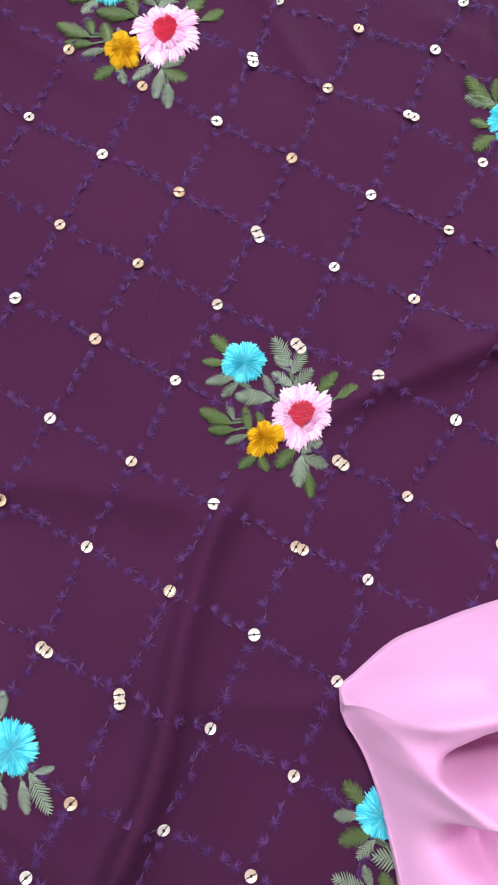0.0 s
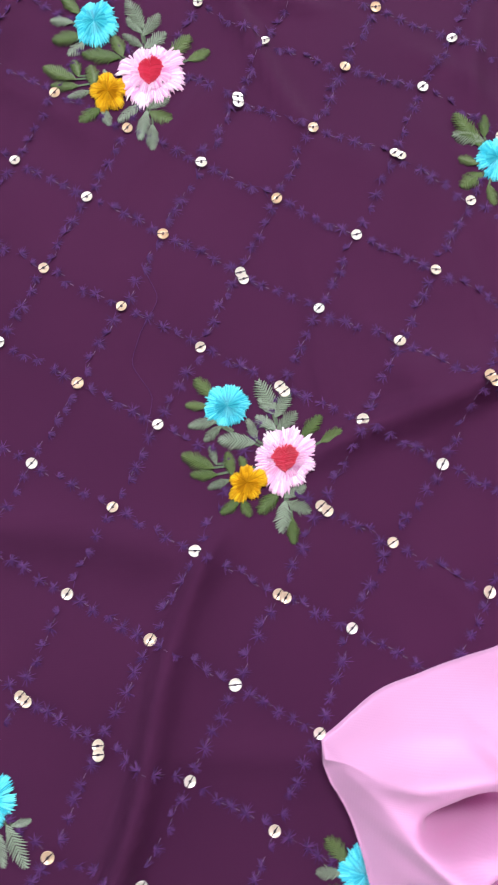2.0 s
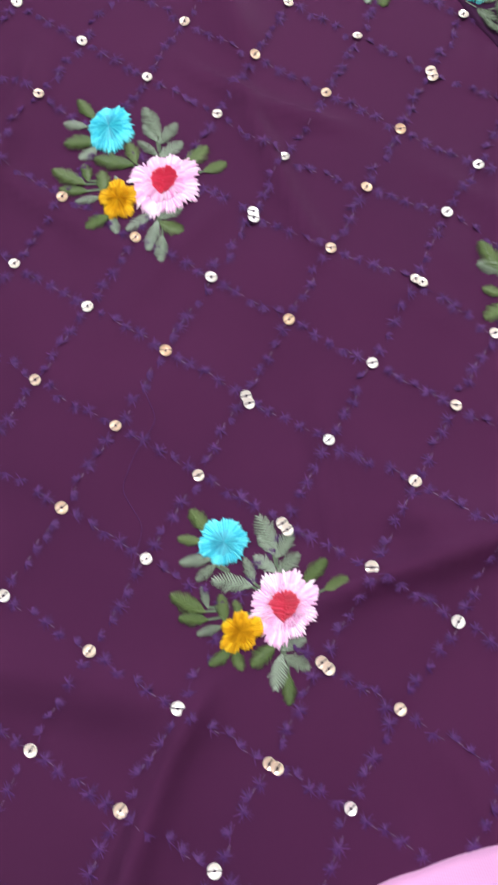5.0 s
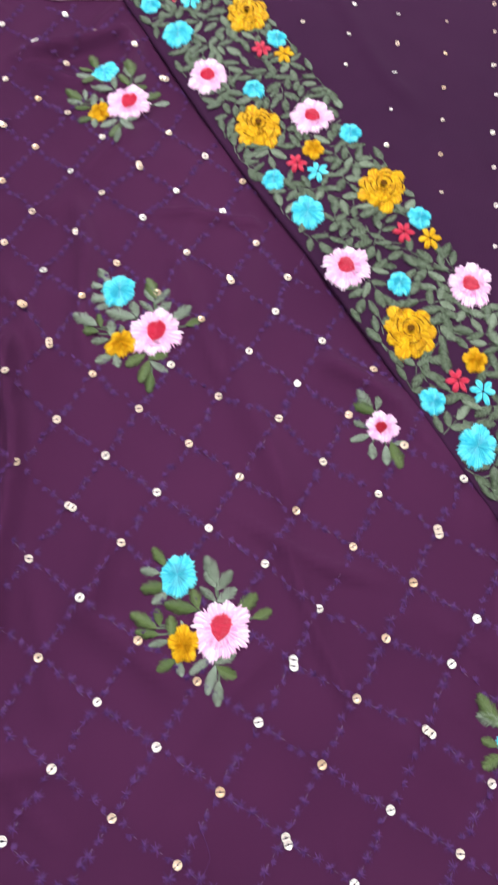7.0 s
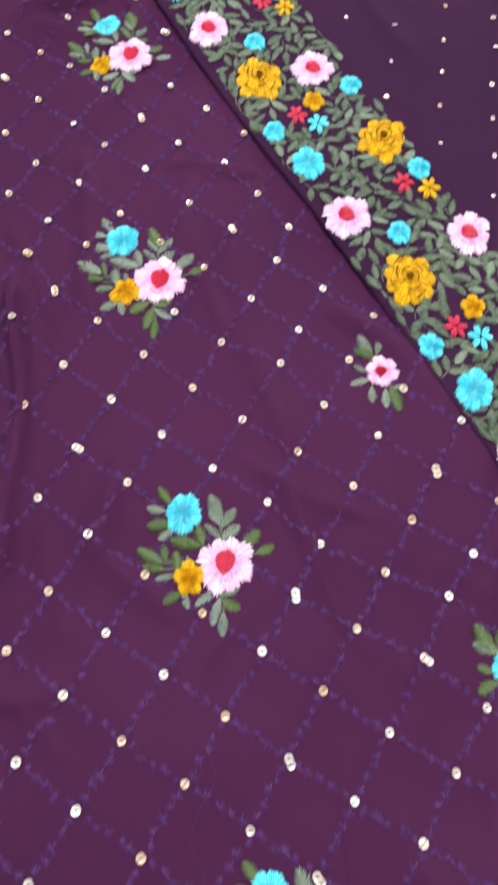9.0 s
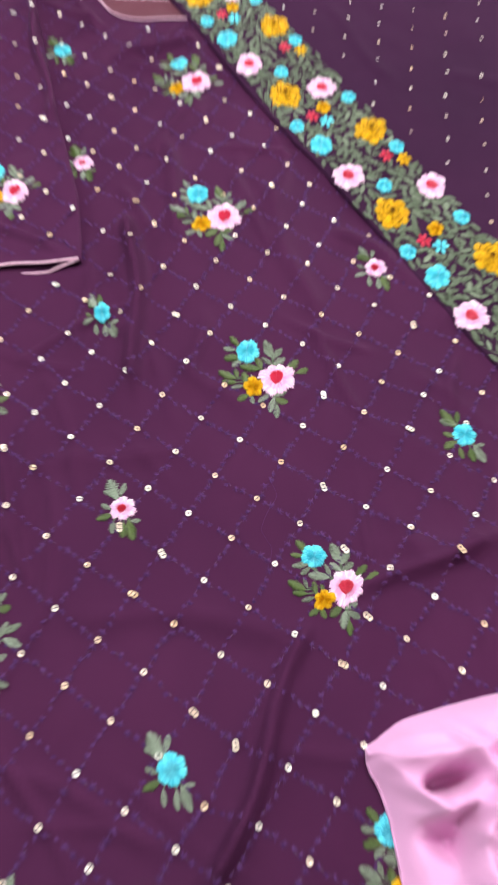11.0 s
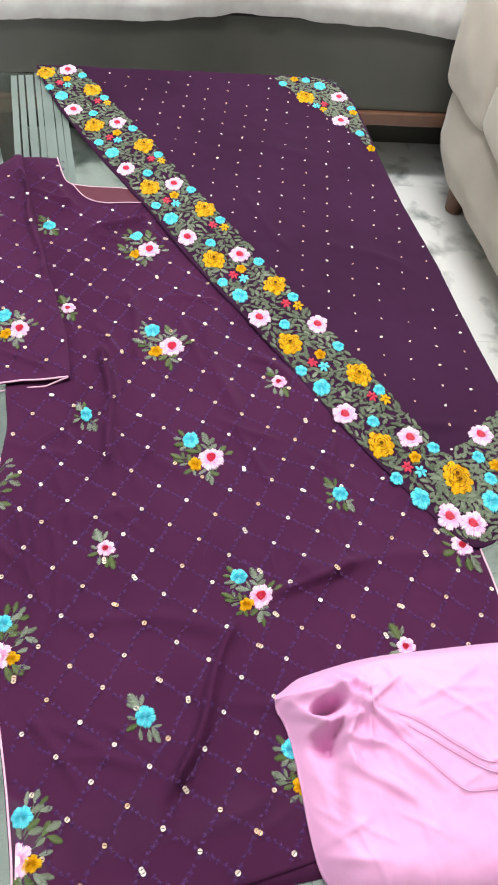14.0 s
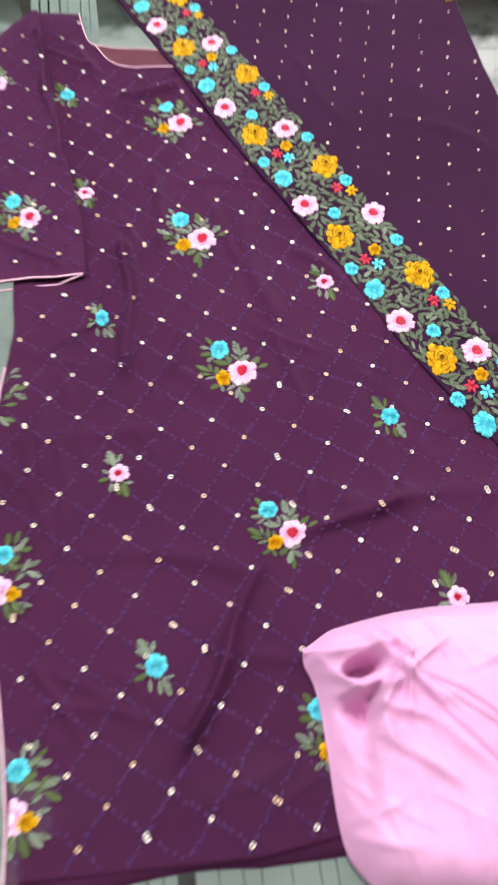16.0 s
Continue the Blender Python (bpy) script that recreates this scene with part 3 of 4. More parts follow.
# ---- the sofa ----
sofa = tagged(new("sofa"), "padded taupe suede sofa on short brown wooden feet", "sofa")


def padded(x0, y0, z0, x1, y1, z1, puff, seed, cuts=22):
    """A stuffed block: rounded, swelling between its seams, a little uneven."""
    bm = bmesh.new()
    c = Vector(((x0 + x1) / 2, (y0 + y1) / 2, (z0 + z1) / 2))
    h = Vector(((x1 - x0) / 2, (y1 - y0) / 2, (z1 - z0) / 2))
    bmesh.ops.create_cube(bm, size=2.0)
    bmesh.ops.subdivide_edges(bm, edges=list(bm.edges), cuts=cuts, use_grid_fill=True)
    for v in bm.verts:
        p = v.co.copy()
        q = Vector([math.copysign(1 - (1 - min(abs(a), 1)) ** 1.0, a) for a in p])
        n = Vector((p.x ** 7, p.y ** 7, p.z ** 7))
        r = 0.035
        s = Vector((q.x * h.x, q.y * h.y, q.z * h.z))
        inner = Vector([max(min(s[i], h[i] - r), -h[i] + r) for i in range(3)])
        d = s - inner
        if d.length > 1e-6:
            s = inner + d.normalized() * min(r, d.length)
        swell = 1.0
        for k, q1 in enumerate(sorted((abs(p.x), abs(p.y), abs(p.z)))):
            if k < 2:
                swell *= 1 - q1 * q1
        s += n.normalized() * puff * swell * (0.8 + 0.5 * noise.noise((s.x * 6 + seed, s.y * 6, s.z * 6))) if n.length > 1e-6 else Vector()
        v.co = c + s + 0.007 * Vector((noise.noise((s.y * 14, s.z * 14, seed)), 0, noise.noise((s.x * 14, s.y * 12, seed))))
    return bm


lower = padded(0.572, 0.16, 0.050, 1.45, 1.405, 0.330, 0.020, 1.0)
for v in lower.verts:
    v.co.x += max(0.19 - v.co.z, 0) * 0.42
part("base", lower, SOFA, sofa, smooth=True)
part("seat_cushion", padded(0.555, 0.30, 0.318, 1.20, 1.19, 0.48, 0.024, 2.0), SOFA, sofa, smooth=True)
part("armrest", padded(0.556, 1.165, 0.316, 1.45, 1.412, 0.63, 0.022, 3.0), SOFA, sofa, smooth=True)
part("armrest", padded(0.556, 0.14, 0.316, 1.45, 0.36, 0.63, 0.022, 4.0), SOFA, sofa, smooth=True)
part("backrest", padded(1.15, 0.30, 0.40, 1.50, 1.25, 0.92, 0.03, 5.0), SOFA, sofa, smooth=True)
for fx, fy in ((0.655, 1.33), (0.655, 0.24), (1.38, 1.33), (1.38, 0.24)):
    bm = bmesh.new()
    bmesh.ops.create_cone(bm, cap_ends=True, segments=20, radius1=0.024, radius2=0.032, depth=0.085, matrix=Matrix.Translation((fx, fy, 0.0425)))
    bmesh.ops.bevel(bm, geom=[e for e in bm.edges if e.calc_face_angle(0) > 1.0], offset=0.005, segments=2, profile=0.5, affect="EDGES")
    part("foot", bm, EDGE_WOOD, sofa, "round brown wooden foot")


turn_at = Vector((0.57, 1.41, 0))
sofa.matrix_world = Matrix.Translation(turn_at + Vector((-0.026, 0, 0))) @ pose(0, 0, 0, 0, 0, 8) @ Matrix.Translation(-turn_at)


# ---- the kurta ----
kurta = tagged(new("kurta"), "plum georgette kurta with embroidered bouquets and sequins on glass", "kurta")
BODY_LEFT = eased([(-0.34, -0.232), (-0.27, -0.239), (-0.185, -0.259), (-0.117, -0.277), (-0.046, -0.292), (0.014, -0.304), (0.114, -0.317), (0.189, -0.319), (0.238, -0.315), (0.29, -0.327), (0.5, -0.35), (0.84, -0.384)])
BODY_RIGHT = eased([(-0.34, 0.300), (0.0, 0.281), (0.06, 0.272), (0.2, 0.262), (0.45, 0.245), (0.84, 0.10)])
NECK = smooth_line([(-0.316, 0.840), (-0.305, 0.801), (-0.293, 0.769), (-0.280, 0.762), (-0.250, 0.756), (-0.197, 0.753), (-0.10, 0.752)], 50)
FRONT_NECK = smooth_line([(-0.282, 0.762), (-0.261, 0.729), (-0.243, 0.717), (-0.217, 0.712), (-0.178, 0.713), (-0.10, 0.714)], 40)


def hem_y(x):
    return min(-0.287 + 0.25 * (x + 0.03), -0.262) if x > -0.03 else -0.287 + 0.11 * (x + 0.03)


def kurta_sheet(name, zf, mat, label, low, step=0.004):
    bm = bmesh.new()
    rows, cols = 290, 150
    grid = []
    for i in range(rows + 1):
        row = []
        for j in range(cols + 1):
            y = -0.30 + 1.14 * i / rows
            a, b = curve_at(BODY_LEFT, y), curve_at(BODY_RIGHT, y)
            x = a + (b - a) * j / cols
            s = min(max((0.0 - y) / 0.30, 0), 1)
            y += (low(x) + 0.30) * s
            if x > -0.318 and y > 0.66:
                top = float(np.interp(x, NECK[:, 0], NECK[:, 1]))
                y = 0.66 + (y - 0.66) * (top - 0.66) / 0.18
            row.append(bm.verts.new((x, y, zf(x, y))))
        grid.append(row)
    for i in range(rows):
        for j in range(cols):
            bm.faces.new((grid[i][j], grid[i][j + 1], grid[i + 1][j + 1], grid[i + 1][j]))
    rim = [e for e in bm.edges if e.is_boundary]
    for v in bmesh.ops.extrude_edge_only(bm, edges=rim)["geom"]:
        if isinstance(v, bmesh.types.BMVert):
            v.co.z -= 0.0014
    return part(name, bm, mat, kurta, label, smooth=True)


kurta_sheet("front_panel", kurta_z, SHEER, "plum front panel with soft creases", hem_y)

# the back panel shows as a narrow strip below the front hem
bm = bmesh.new()
cols = []
for i in range(81):
    x = -0.225 + 0.30 * i / 80
    y = hem_y(x) - 0.010 - 0.006 * math.sin(x * 21)
    cols.append([bm.verts.new((x, y + d, TOP + h)) for d, h in ((0, 0.0009), (0, 0.0019), (0.02, 0.0026), (0.05, 0.0012))])
for a, b in zip(cols, cols[1:]):
    for k in range(3):
        bm.faces.new((a[k], b[k], b[k + 1], a[k + 1]))
part("back_panel", bm, KURTA, kurta, "edge of the back panel below the front hem", smooth=True)

bm = bmesh.new()
grid = []
for i in range(71):
    y = -0.212 + 1.045 * i / 70
    row = []
    for j in range(41):
        a0, b0 = curve_at(BODY_LEFT, y) + 0.0006, curve_at(BODY_RIGHT, y) - 0.0006
        if y > 0.735:
            b0 = curve_at([(0.735, -0.11), (0.748, -0.16), (0.755, -0.255), (0.762, -0.283), (0.769, -0.296), (0.801, -0.308), (0.84, -0.320)], y)
        x = a0 + (b0 - a0) * j / 40
        row.append(bm.verts.new((x, y - (0.018 * noise.noise((x * 30, 0.5, 9)) + 0.010 * math.sin(x * 55)) * (i == 0), TOP + 0.0012)))
    grid.append(row)
for i in range(70):
    for j in range(40):
        bm.faces.new((grid[i][j], grid[i][j + 1], grid[i + 1][j + 1], grid[i + 1][j]))
part("back_panel", bm, KURTA, kurta, "back panel under the sheer front", smooth=True)

SLEEVE_LEFT = eased([(0.288, -0.370), (0.335, -0.390), (0.45, -0.428), (0.55, -0.450), (0.677, -0.449), (0.732, -0.437), (0.791, -0.416), (0.838, -0.386)])
SLEEVE_RIGHT = eased([(0.288, -0.243), (0.318, -0.245), (0.405, -0.257), (0.53, -0.296), (0.70, -0.342), (0.838, -0.378)])


def cuff_y(x):
    return float(np.interp(x, [-0.37, -0.342, -0.308, -0.245], [0.291, 0.306, 0.314, 0.320]))


bm = bmesh.new()
grid = []
for i in range(141):
    row = []
    for j in range(41):
        y = 0.30 + 0.538 * i / 140
        a, b = curve_at(SLEEVE_LEFT, y), curve_at(SLEEVE_RIGHT, y)
        x = a + (b - a) * j / 40
        y += (cuff_y(x) - 0.30) * max(1 - (y - 0.30) / 0.1, 0)
        edge = min((x - a), (b - x)) / 0.012
        row.append(bm.verts.new((x, y, sleeve_z(x, y) - 0.003 * math.exp(-edge * edge * 1.5))))
    grid.append(row)
for i in range(140):
    for j in range(40):
        bm.faces.new((grid[i][j], grid[i][j + 1], grid[i + 1][j + 1], grid[i + 1][j]))
for v in bmesh.ops.extrude_edge_only(bm, edges=[e for e in bm.edges if e.is_boundary])["geom"]:
    if isinstance(v, bmesh.types.BMVert):
        v.co.z -= 0.004
part("sleeve", bm, KURTA, kurta, "plum sleeve folded over the side", smooth=True)

# inside of the back neck, and the pale pink piping
bm = bmesh.new()
cols = []
for i in range(41):
    x = -0.279 + 0.17 * i / 40
    y0, y1 = float(np.interp(x, FRONT_NECK[:, 0], FRONT_NECK[:, 1])), float(np.interp(x, NECK[:, 0], NECK[:, 1]))
    cols.append([bm.verts.new((x, y0 + (y1 - y0) * k / 6, max(kurta_z(x, y0 + (y1 - y0) * k / 6), TOP + 0.003) + 0.0012 - 0.0006 * math.sin(k / 6 * math.pi))) for k in range(7)])
for a, b in zip(cols, cols[1:]):
    for k in range(6):
        bm.faces.new((a[k], b[k], b[k + 1], a[k + 1]))
part("neck_facing", bm, LINING, kurta, "maroon inside of the back neck", smooth=True)
tube("neck_piping", [(x, y, kurta_z(x, y) + 0.0008) for x, y in NECK], 0.0009, PIPING, kurta, "pale pink neck piping")
tube("neck_piping", [(x, y, kurta_z(x, y) + 0.0016) for x, y in FRONT_NECK], 0.0009, PIPING, kurta, "pale pink neck piping")
xs = np.linspace(-0.369, -0.246, 40)
tube("cuff_piping", [(x, cuff_y(x) + 0.0005, sleeve_z(x, cuff_y(x)) - 0.001) for x in xs], 0.0013, PIPING, kurta, "pale pink cuff piping")
tube("cuff_piping", [(x, cuff_y(x) - (0.004 + 0.003 * math.sin((x + 0.37) * 24)) * min(1.0, (-0.2455 - x) / 0.03), TOP + 0.003 + 0.009 * max(0.0, 1 - (-0.246 - x) / 0.03)) for x in xs], 0.0011, PIPING, kurta, "pale pink cuff piping")
tube("side_piping", [(curve_at(BODY_LEFT, y), y, kurta_z(curve_at(BODY_LEFT, y), y) + 0.0003) for y in np.linspace(hem_y(-0.235), 0.19, 90)], 0.0011, PIPING, kurta, "pale pink piping of the side slit")
tube("side_piping", [(curve_at(BODY_RIGHT, y), y, kurta_z(curve_at(BODY_RIGHT, y), y) + 0.0003) for y in np.linspace(-0.24, 0.12, 60)], 0.0011, PIPING, kurta, "pale pink piping of the side slit")

# sprays of leaves of the large bouquet, in millimetres from its pink flower: stalk x, y, tip x, y
BLUE_SPRAY = [(-32, 31, -39.4, 40.1), (-34.7, 26.5, -44.3, 27.7), (-30.2, 19.5, -43.1, 17.7), (-28.6, 16.9, -36.2, 10.6), (-13.9, 8.6, -29.9, 10.8), (-12.6, 9.8, -16.3, 19.9)]
SIDE_SPRAY = [(-33, -1.8, -46.6, 4.8), (-31.2, -0.2, -33.7, 8), (-31.5, -5.1, -42.9, -4.5), (-24.3, -5.5, -26.1, 5.1), (-25.7, -7.8, -35.4, -10.9), (-18.2, -3.4, -20.3, 2.8), (-21.4, -17, -30.1, -22.8), (-20.2, -16.6, -17.1, -24.7)]
LOW_SPRAY = [(-4.2, -15.1, -13.5, -23), (-1.1, -16.5, 8.3, -12.2), (-1.3, -18.9, -3.9, -32.3), (-0.1, -18.9, 9.8, -23.8), (1.3, -26.2, 1.6, -37.6)]
HIGH_SPRAY = [(7.9, 9.9, 17.2, 19.4), (16.2, 7, 25.5, 11.4), (-3.9, 24.3, -10.9, 37.8), (-4.6, 21.8, -10.9, 29.2), (-3.9, 14.3, -12.4, 21), (-2.7, 14.2, 6.4, 21.7), (-3.4, 20.5, 3.4, 30.9)]
SMALL_SPRAY = [(-6.3, 8.2, -14.2, 26.4), (-4.4, 10.3, -17.8, 15.9), (-3.2, 12.4, -0.3, 22.9), (-10.2, -0.9, -18.1, 3.6), (-8.5, -6, -20.5, -10.5), (-6.9, -11.8, -6.5, -22.3), (2, -13.4, 2.2, -25.8), (5.7, -11.3, 11, -27.7), (7.5, -11.2, 15.4, -10.8)]


EDGE_SPRAY = [(20, 48, 24, 60), (25, 45, 33, 52), (26, 40, 37, 41), (5, 30, 8, 18), (14, 29, 22, 21), (31, 22, 45, 27), (33, 17, 46, 10), (28, 18, 35, 30), (25, -14, 38, -18), (4, -12, 8, -27), (13, -13, 20, -30), (22, 10, 30, 16), (14, 27, 25, 33), (15, 22, 28, 24), (25, 2, 37, 4), (20, -12, 31, -24), (8, -14, 5, -31), (12, 46, 14, 59), (17, 40, 29, 45)]


def place(ax, ay, turn, size, p):
    c, s = math.cos(turn), math.sin(turn)
    return ax + size * (c * p[0] - s * p[1]) / 1000, ay + size * (s * p[0] + c * p[1]) / 1000


def bouquet(owner, zf, ax, ay, turn, size, seed, small="", keep=None, squash=1.0):
    """A bouquet on the cloth: stems as its base, and on them every flower and leaf."""
    rnd = random.Random(seed)
    sprays = EDGE_SPRAY if small == "edge" else SMALL_SPRAY if small else BLUE_SPRAY + SIDE_SPRAY + LOW_SPRAY + HIGH_SPRAY
    ok = keep or (lambda x, y: True)
    bm = bmesh.new()
    todo = []
    for k, (x0, y0, x1, y1) in enumerate(sprays):
        a, b = place(ax, ay, turn, size, (x0, y0)), place(ax, ay, turn, size, (x1, y1))
        if not (ok(*a) and ok(*b)):
            continue
        todo.append((a, b))
        m = laid(zf, a[0], a[1])
        back = Vector((a[0] - ax, a[1] - ay, 0)) * 0.25
        e = (a[0] - back.x, a[1] - back.y)
        w = Vector((-(a[1] - e[1]), a[0] - e[0], 0)).normalized() * 0.0005
        quad(bm, [Vector((*e, zf(*e) + 0.0006)) - w, Vector((*a, zf(*a) + 0.0008)) - w, Vector((*a, zf(*a) + 0.0008)) + w, Vector((*e, zf(*e) + 0.0006)) + w])
    if not todo:
        quad(bm, [Vector((ax + dx, ay + dy, zf(ax, ay) + 0.0005)) for dx, dy in ((0, 0), (0.002, 0), (0.002, 0.002), (0, 0.002))])
    base = part("embroidered_bouquet", bm, STEM, owner, "half bouquet cut off by the side seam" if small == "edge" else "small embroidered sprig" if small else "embroidered bouquet of three flowers and leaves")
    for a, b in todo:
        long = math.hypot(b[0] - a[0], b[1] - a[1]) * 1.12
        t = math.atan2(b[1] - a[1], b[0] - a[0])
        m = laid(zf, (a[0] + b[0]) / 2, (a[1] + b[1]) / 2, t, 0.0004 + rnd.uniform(0, 0.0004), long)
        share("leaf", rnd.choice(LEAF_MESH), base, m @ pose(-0.5, 0, 0))
    flowers = []
    if small == "pink":
        flowers = [("pink_flower", PINK_SMALL, (0, 0), 1.0, 0.0005), ("red_centre", HEART_SMALL, (-1, -1), 1.0, 0.0012)]
    elif small == "edge":
        flowers = [("blue_flower", BLUE_MESH[1], (8, 37), 1.0, 0.0006), ("gold_flower", GOLD_MESH[1], (18, -4), 1.0, 0.0010), ("pink_flower", PINK_HALF, (3.8, 0), 1.0, 0.0008)]
    elif small == "blue":
        flowers = [("blue_flower", BLUE_MESH[0], (0, 0), 1.0, 0.0006)]
    else:
        flowers = [("blue_flower", rnd.choice(BLUE_MESH), (-25.0, 26.0), 1.0, 0.0006), ("gold_flower", rnd.choice(GOLD_MESH), (-17.9, -9.5), 1.0, 0.0010),
                   ("pink_flower", rnd.choice(PINK_MESH), (0, 0), 1.0, 0.0008), ("red_centre", rnd.choice(HEART), (0, 0.5), 1.0, 0.0016)]
    for name, me, p, s, up in flowers:
        q = place(ax, ay, turn, size, p)
        if not ok(*q):
            continue
        tall = 1.14 if ay > 0.1 and not small else 1.0
        spin = rnd.choice((0, math.pi)) + rnd.uniform(-0.25, 0.25) if tall > 1 else rnd.uniform(0, 6)
        m = laid(zf, q[0], q[1], turn + (0 if name == "red_centre" or small == "edge" or squash != 1.0 else spin), up, size * s)
        share(name, me, base, m @ Matrix.Diagonal((squash * (0.93 if tall > 1 else 1), tall, 1, 1)))
    return base


def inside(x, y):
    return x > curve_at(BODY_LEFT, y) + 0.003


for k, (ax, ay, turn, size) in enumerate([(0.001, -0.002, 0.0, 0.97), (-0.0535, 0.190, -0.03, 1.12), (-0.107, 0.3845, -0.06, 1.20), (-0.146, 0.592, -0.17, 1.14)]):
    bouquet(kurta, kurta_z, ax, ay, turn, size, 100 + k)
bouquet(kurta, kurta_z, 0.048, -0.195, 0.0, 1.0, 110)
bouquet(kurta, kurta_z, 0.250, 0.062, 0.0, 1.35, 111, small="pink", keep=lambda x, y: x < curve_at(BODY_RIGHT, y) - 0.002)
half = bmesh.new()
half.from_mesh(PINK_MESH[0])
bmesh.ops.bisect_plane(half, geom=list(half.verts) + list(half.edges) + list(half.faces), plane_co=(0, 0, 0), plane_no=(1, 0, 0), clear_inner=True)
PINK_HALF = mesh_of("pink_flower", half, PINK)
for k, (ay, turn) in enumerate([(-0.067, 0.12), (-0.261, 0.12), (0.136, 0.05)]):
    bouquet(kurta, kurta_z, curve_at(BODY_LEFT, ay) - 0.016 * (ay > 0), ay, turn, 1.0, 120 + k, small="edge", keep=inside)
for k, (ax, ay, kind) in enumerate([(0.043, 0.321, "pink"), (-0.178, 0.061, "pink"), (-0.260, 0.460, "pink"), (0.160, -0.062, "pink"), (0.108, 0.136, "blue"), (-0.125, -0.134, "blue"), (-0.217, 0.259, "blue"), (-0.309, 0.652, "blue")]):
    bouquet(kurta, kurta_z, ax, ay, 0.0 if kind == "pink" else 0.15, 1.0, 130 + k, small=kind, squash=0.75 if ay == 0.259 else 1.0)
bouquet(kurta, sleeve_z, -0.322, 0.407, 0.0, 1.0, 150)
bouquet(kurta, sleeve_z, -0.406, 0.655, -0.25, 0.95, 151, keep=lambda x, y: x > curve_at(SLEEVE_LEFT, y) + 0.004)

# lattice of sequins and violet sprigs: two slanting rows that cross
# the cloth lies a little askew, so the rows bend: place = a polynomial in the two row numbers
BEND_X = [-0.0343, 0.1954, -0.0197, -0.0132, 0.0128, 0.0068, -0.0039, 0.3468, 0.0016, 0.0315, -0.0067, -0.0189, 0.0047, -0.0074, 0.06, 0.0418, -0.0268, -0.0163, -0.0009, 0.0268, -0.0179, -0.0296, 0.0219, -0.0488, -0.0316, -0.0035, -0.0337, -0.0089]
BEND_Y = [0.0514, 0.35, -0.0168, -0.0131, 0.0149, 0.0011, -0.0016, -0.1972, 0.023, -0.0619, -0.0201, 0.0367, -0.0037, 0.0264, -0.0557, -0.0287, 0.0299, 0.0183, -0.0529, -0.076, 0.0975, 0.0393, -0.0547, 0.0633, 0.084, 0.0324, 0.0658, 0.0285]
# sequins sewn off their crossing, in millimetres
SEWN_OFF = {(-12, 9): (3, -6), (-11, 9): (4, -6), (-10, 11): (5, 5), (-9, 7): (-3, -6), (-8, 5): (10, 2), (-8, 8): (-5, 5), (-8, 11): (-5, 4), (-7, -1): (6, -3),
            (-7, 0): (9, 1), (-7, 1): (9, -4), (-7, 8): (-4, 7), (-6, 2): (2, 11), (-6, 9): (5, 5), (-5, -2): (-6, 3), (-4, 9): (-10, -5), (-3, 6): (5, 7),
            (-1, 4): (-3, -5), (0, -4): (1, -5), (1, -5): (-2, -9), (1, -4): (-2, -5), (1, 3): (2, 5), (1, 4): (1, 7), (3, -2): (-4, 4), (3, -1): (-4, 3)}


def node(m, n):
    p, q = max(min(m, 12), -17), max(min(n, 22), -14)
    terms = [(p / 10) ** i * (q / 10) ** j for i in range(7) for j in range(7 - i)]
    return sum(a * b for a, b in zip(BEND_X, terms)), sum(a * b for a, b in zip(BEND_Y, terms))


def sewn(m, n):
    x, y = node(m, n)
    dx, dy = SEWN_OFF.get((m, n), (0, 0))
    return x + dx / 1000 + 0.001 * noise.noise((m * 0.7, n * 0.7, 4.4)), y + dy / 1000 + 0.001 * noise.noise((m * 0.7, n * 0.7, 8.8))


def on_body(x, y, rim=0.006):
    return hem_y(x) + rim < y < 0.83 and curve_at(BODY_LEFT, y) + rim < x < curve_at(BODY_RIGHT, y) - rim and not (x > -0.30 and y > 0.705)


def under_scarf(x, y):
    return (x - 0.022) * 0.849 + (y - 0.445) * 0.529 > 0.004


def in_flower(x, y):
    for ax, ay in ((0.001, -0.002), (-0.0535, 0.190), (-0.107, 0.3845), (-0.146, 0.592)):
        for px, py, r in ((0, 0, 0.014), (-0.025, 0.026, 0.011), (-0.018, -0.0095, 0.009)):
            if math.hypot(x - ax - px, y - ay - py) < r:
                return True
    return False


def cloth_at(x, y):
    """The cloth that lies on top at (x, y): the sleeve or the front panel."""
    if y > 0.325 and curve_at(SLEEVE_LEFT, y) + 0.004 < x < curve_at(SLEEVE_RIGHT, y) - 0.004:
        return sleeve_z
    return kurta_z if on_body(x, y) and not (y > 0.30 and x < curve_at(SLEEVE_RIGHT, y) + 0.003) else None


def sprig(bm, zf, x, y, way, rnd):
    """A violet sprig: a tuft of fine stitches fanning out from a knot, with a thread that runs on to the next."""
    z = zf(x, y) + 0.0004
    half = rnd.random() < 0.35
    big = rnd.uniform(0.8, 1.15)
    for k in range(34):
        a = way + (rnd.gauss(0, 0.75) if half else rnd.uniform(0, math.tau))
        r = rnd.uniform(0.0018, 0.0040) * big
        r0 = rnd.uniform(0.0, 0.0007)
        w = rnd.uniform(0.00013, 0.00022)
        dx, dy = math.cos(a), math.sin(a)
        top = rnd.uniform(0.0004, 0.0010)
        quad(bm, [(x + dx * r0 - dy * w, y + dy * r0 + dx * w, z + top), (x + dx * r - dy * w * 0.5, y + dy * r + dx * w * 0.5, z), (x + dx * r + dy * w * 0.5, y + dy * r - dx * w * 0.5, z), (x + dx * r0 + dy * w, y + dy * r0 - dx * w, z + top)])


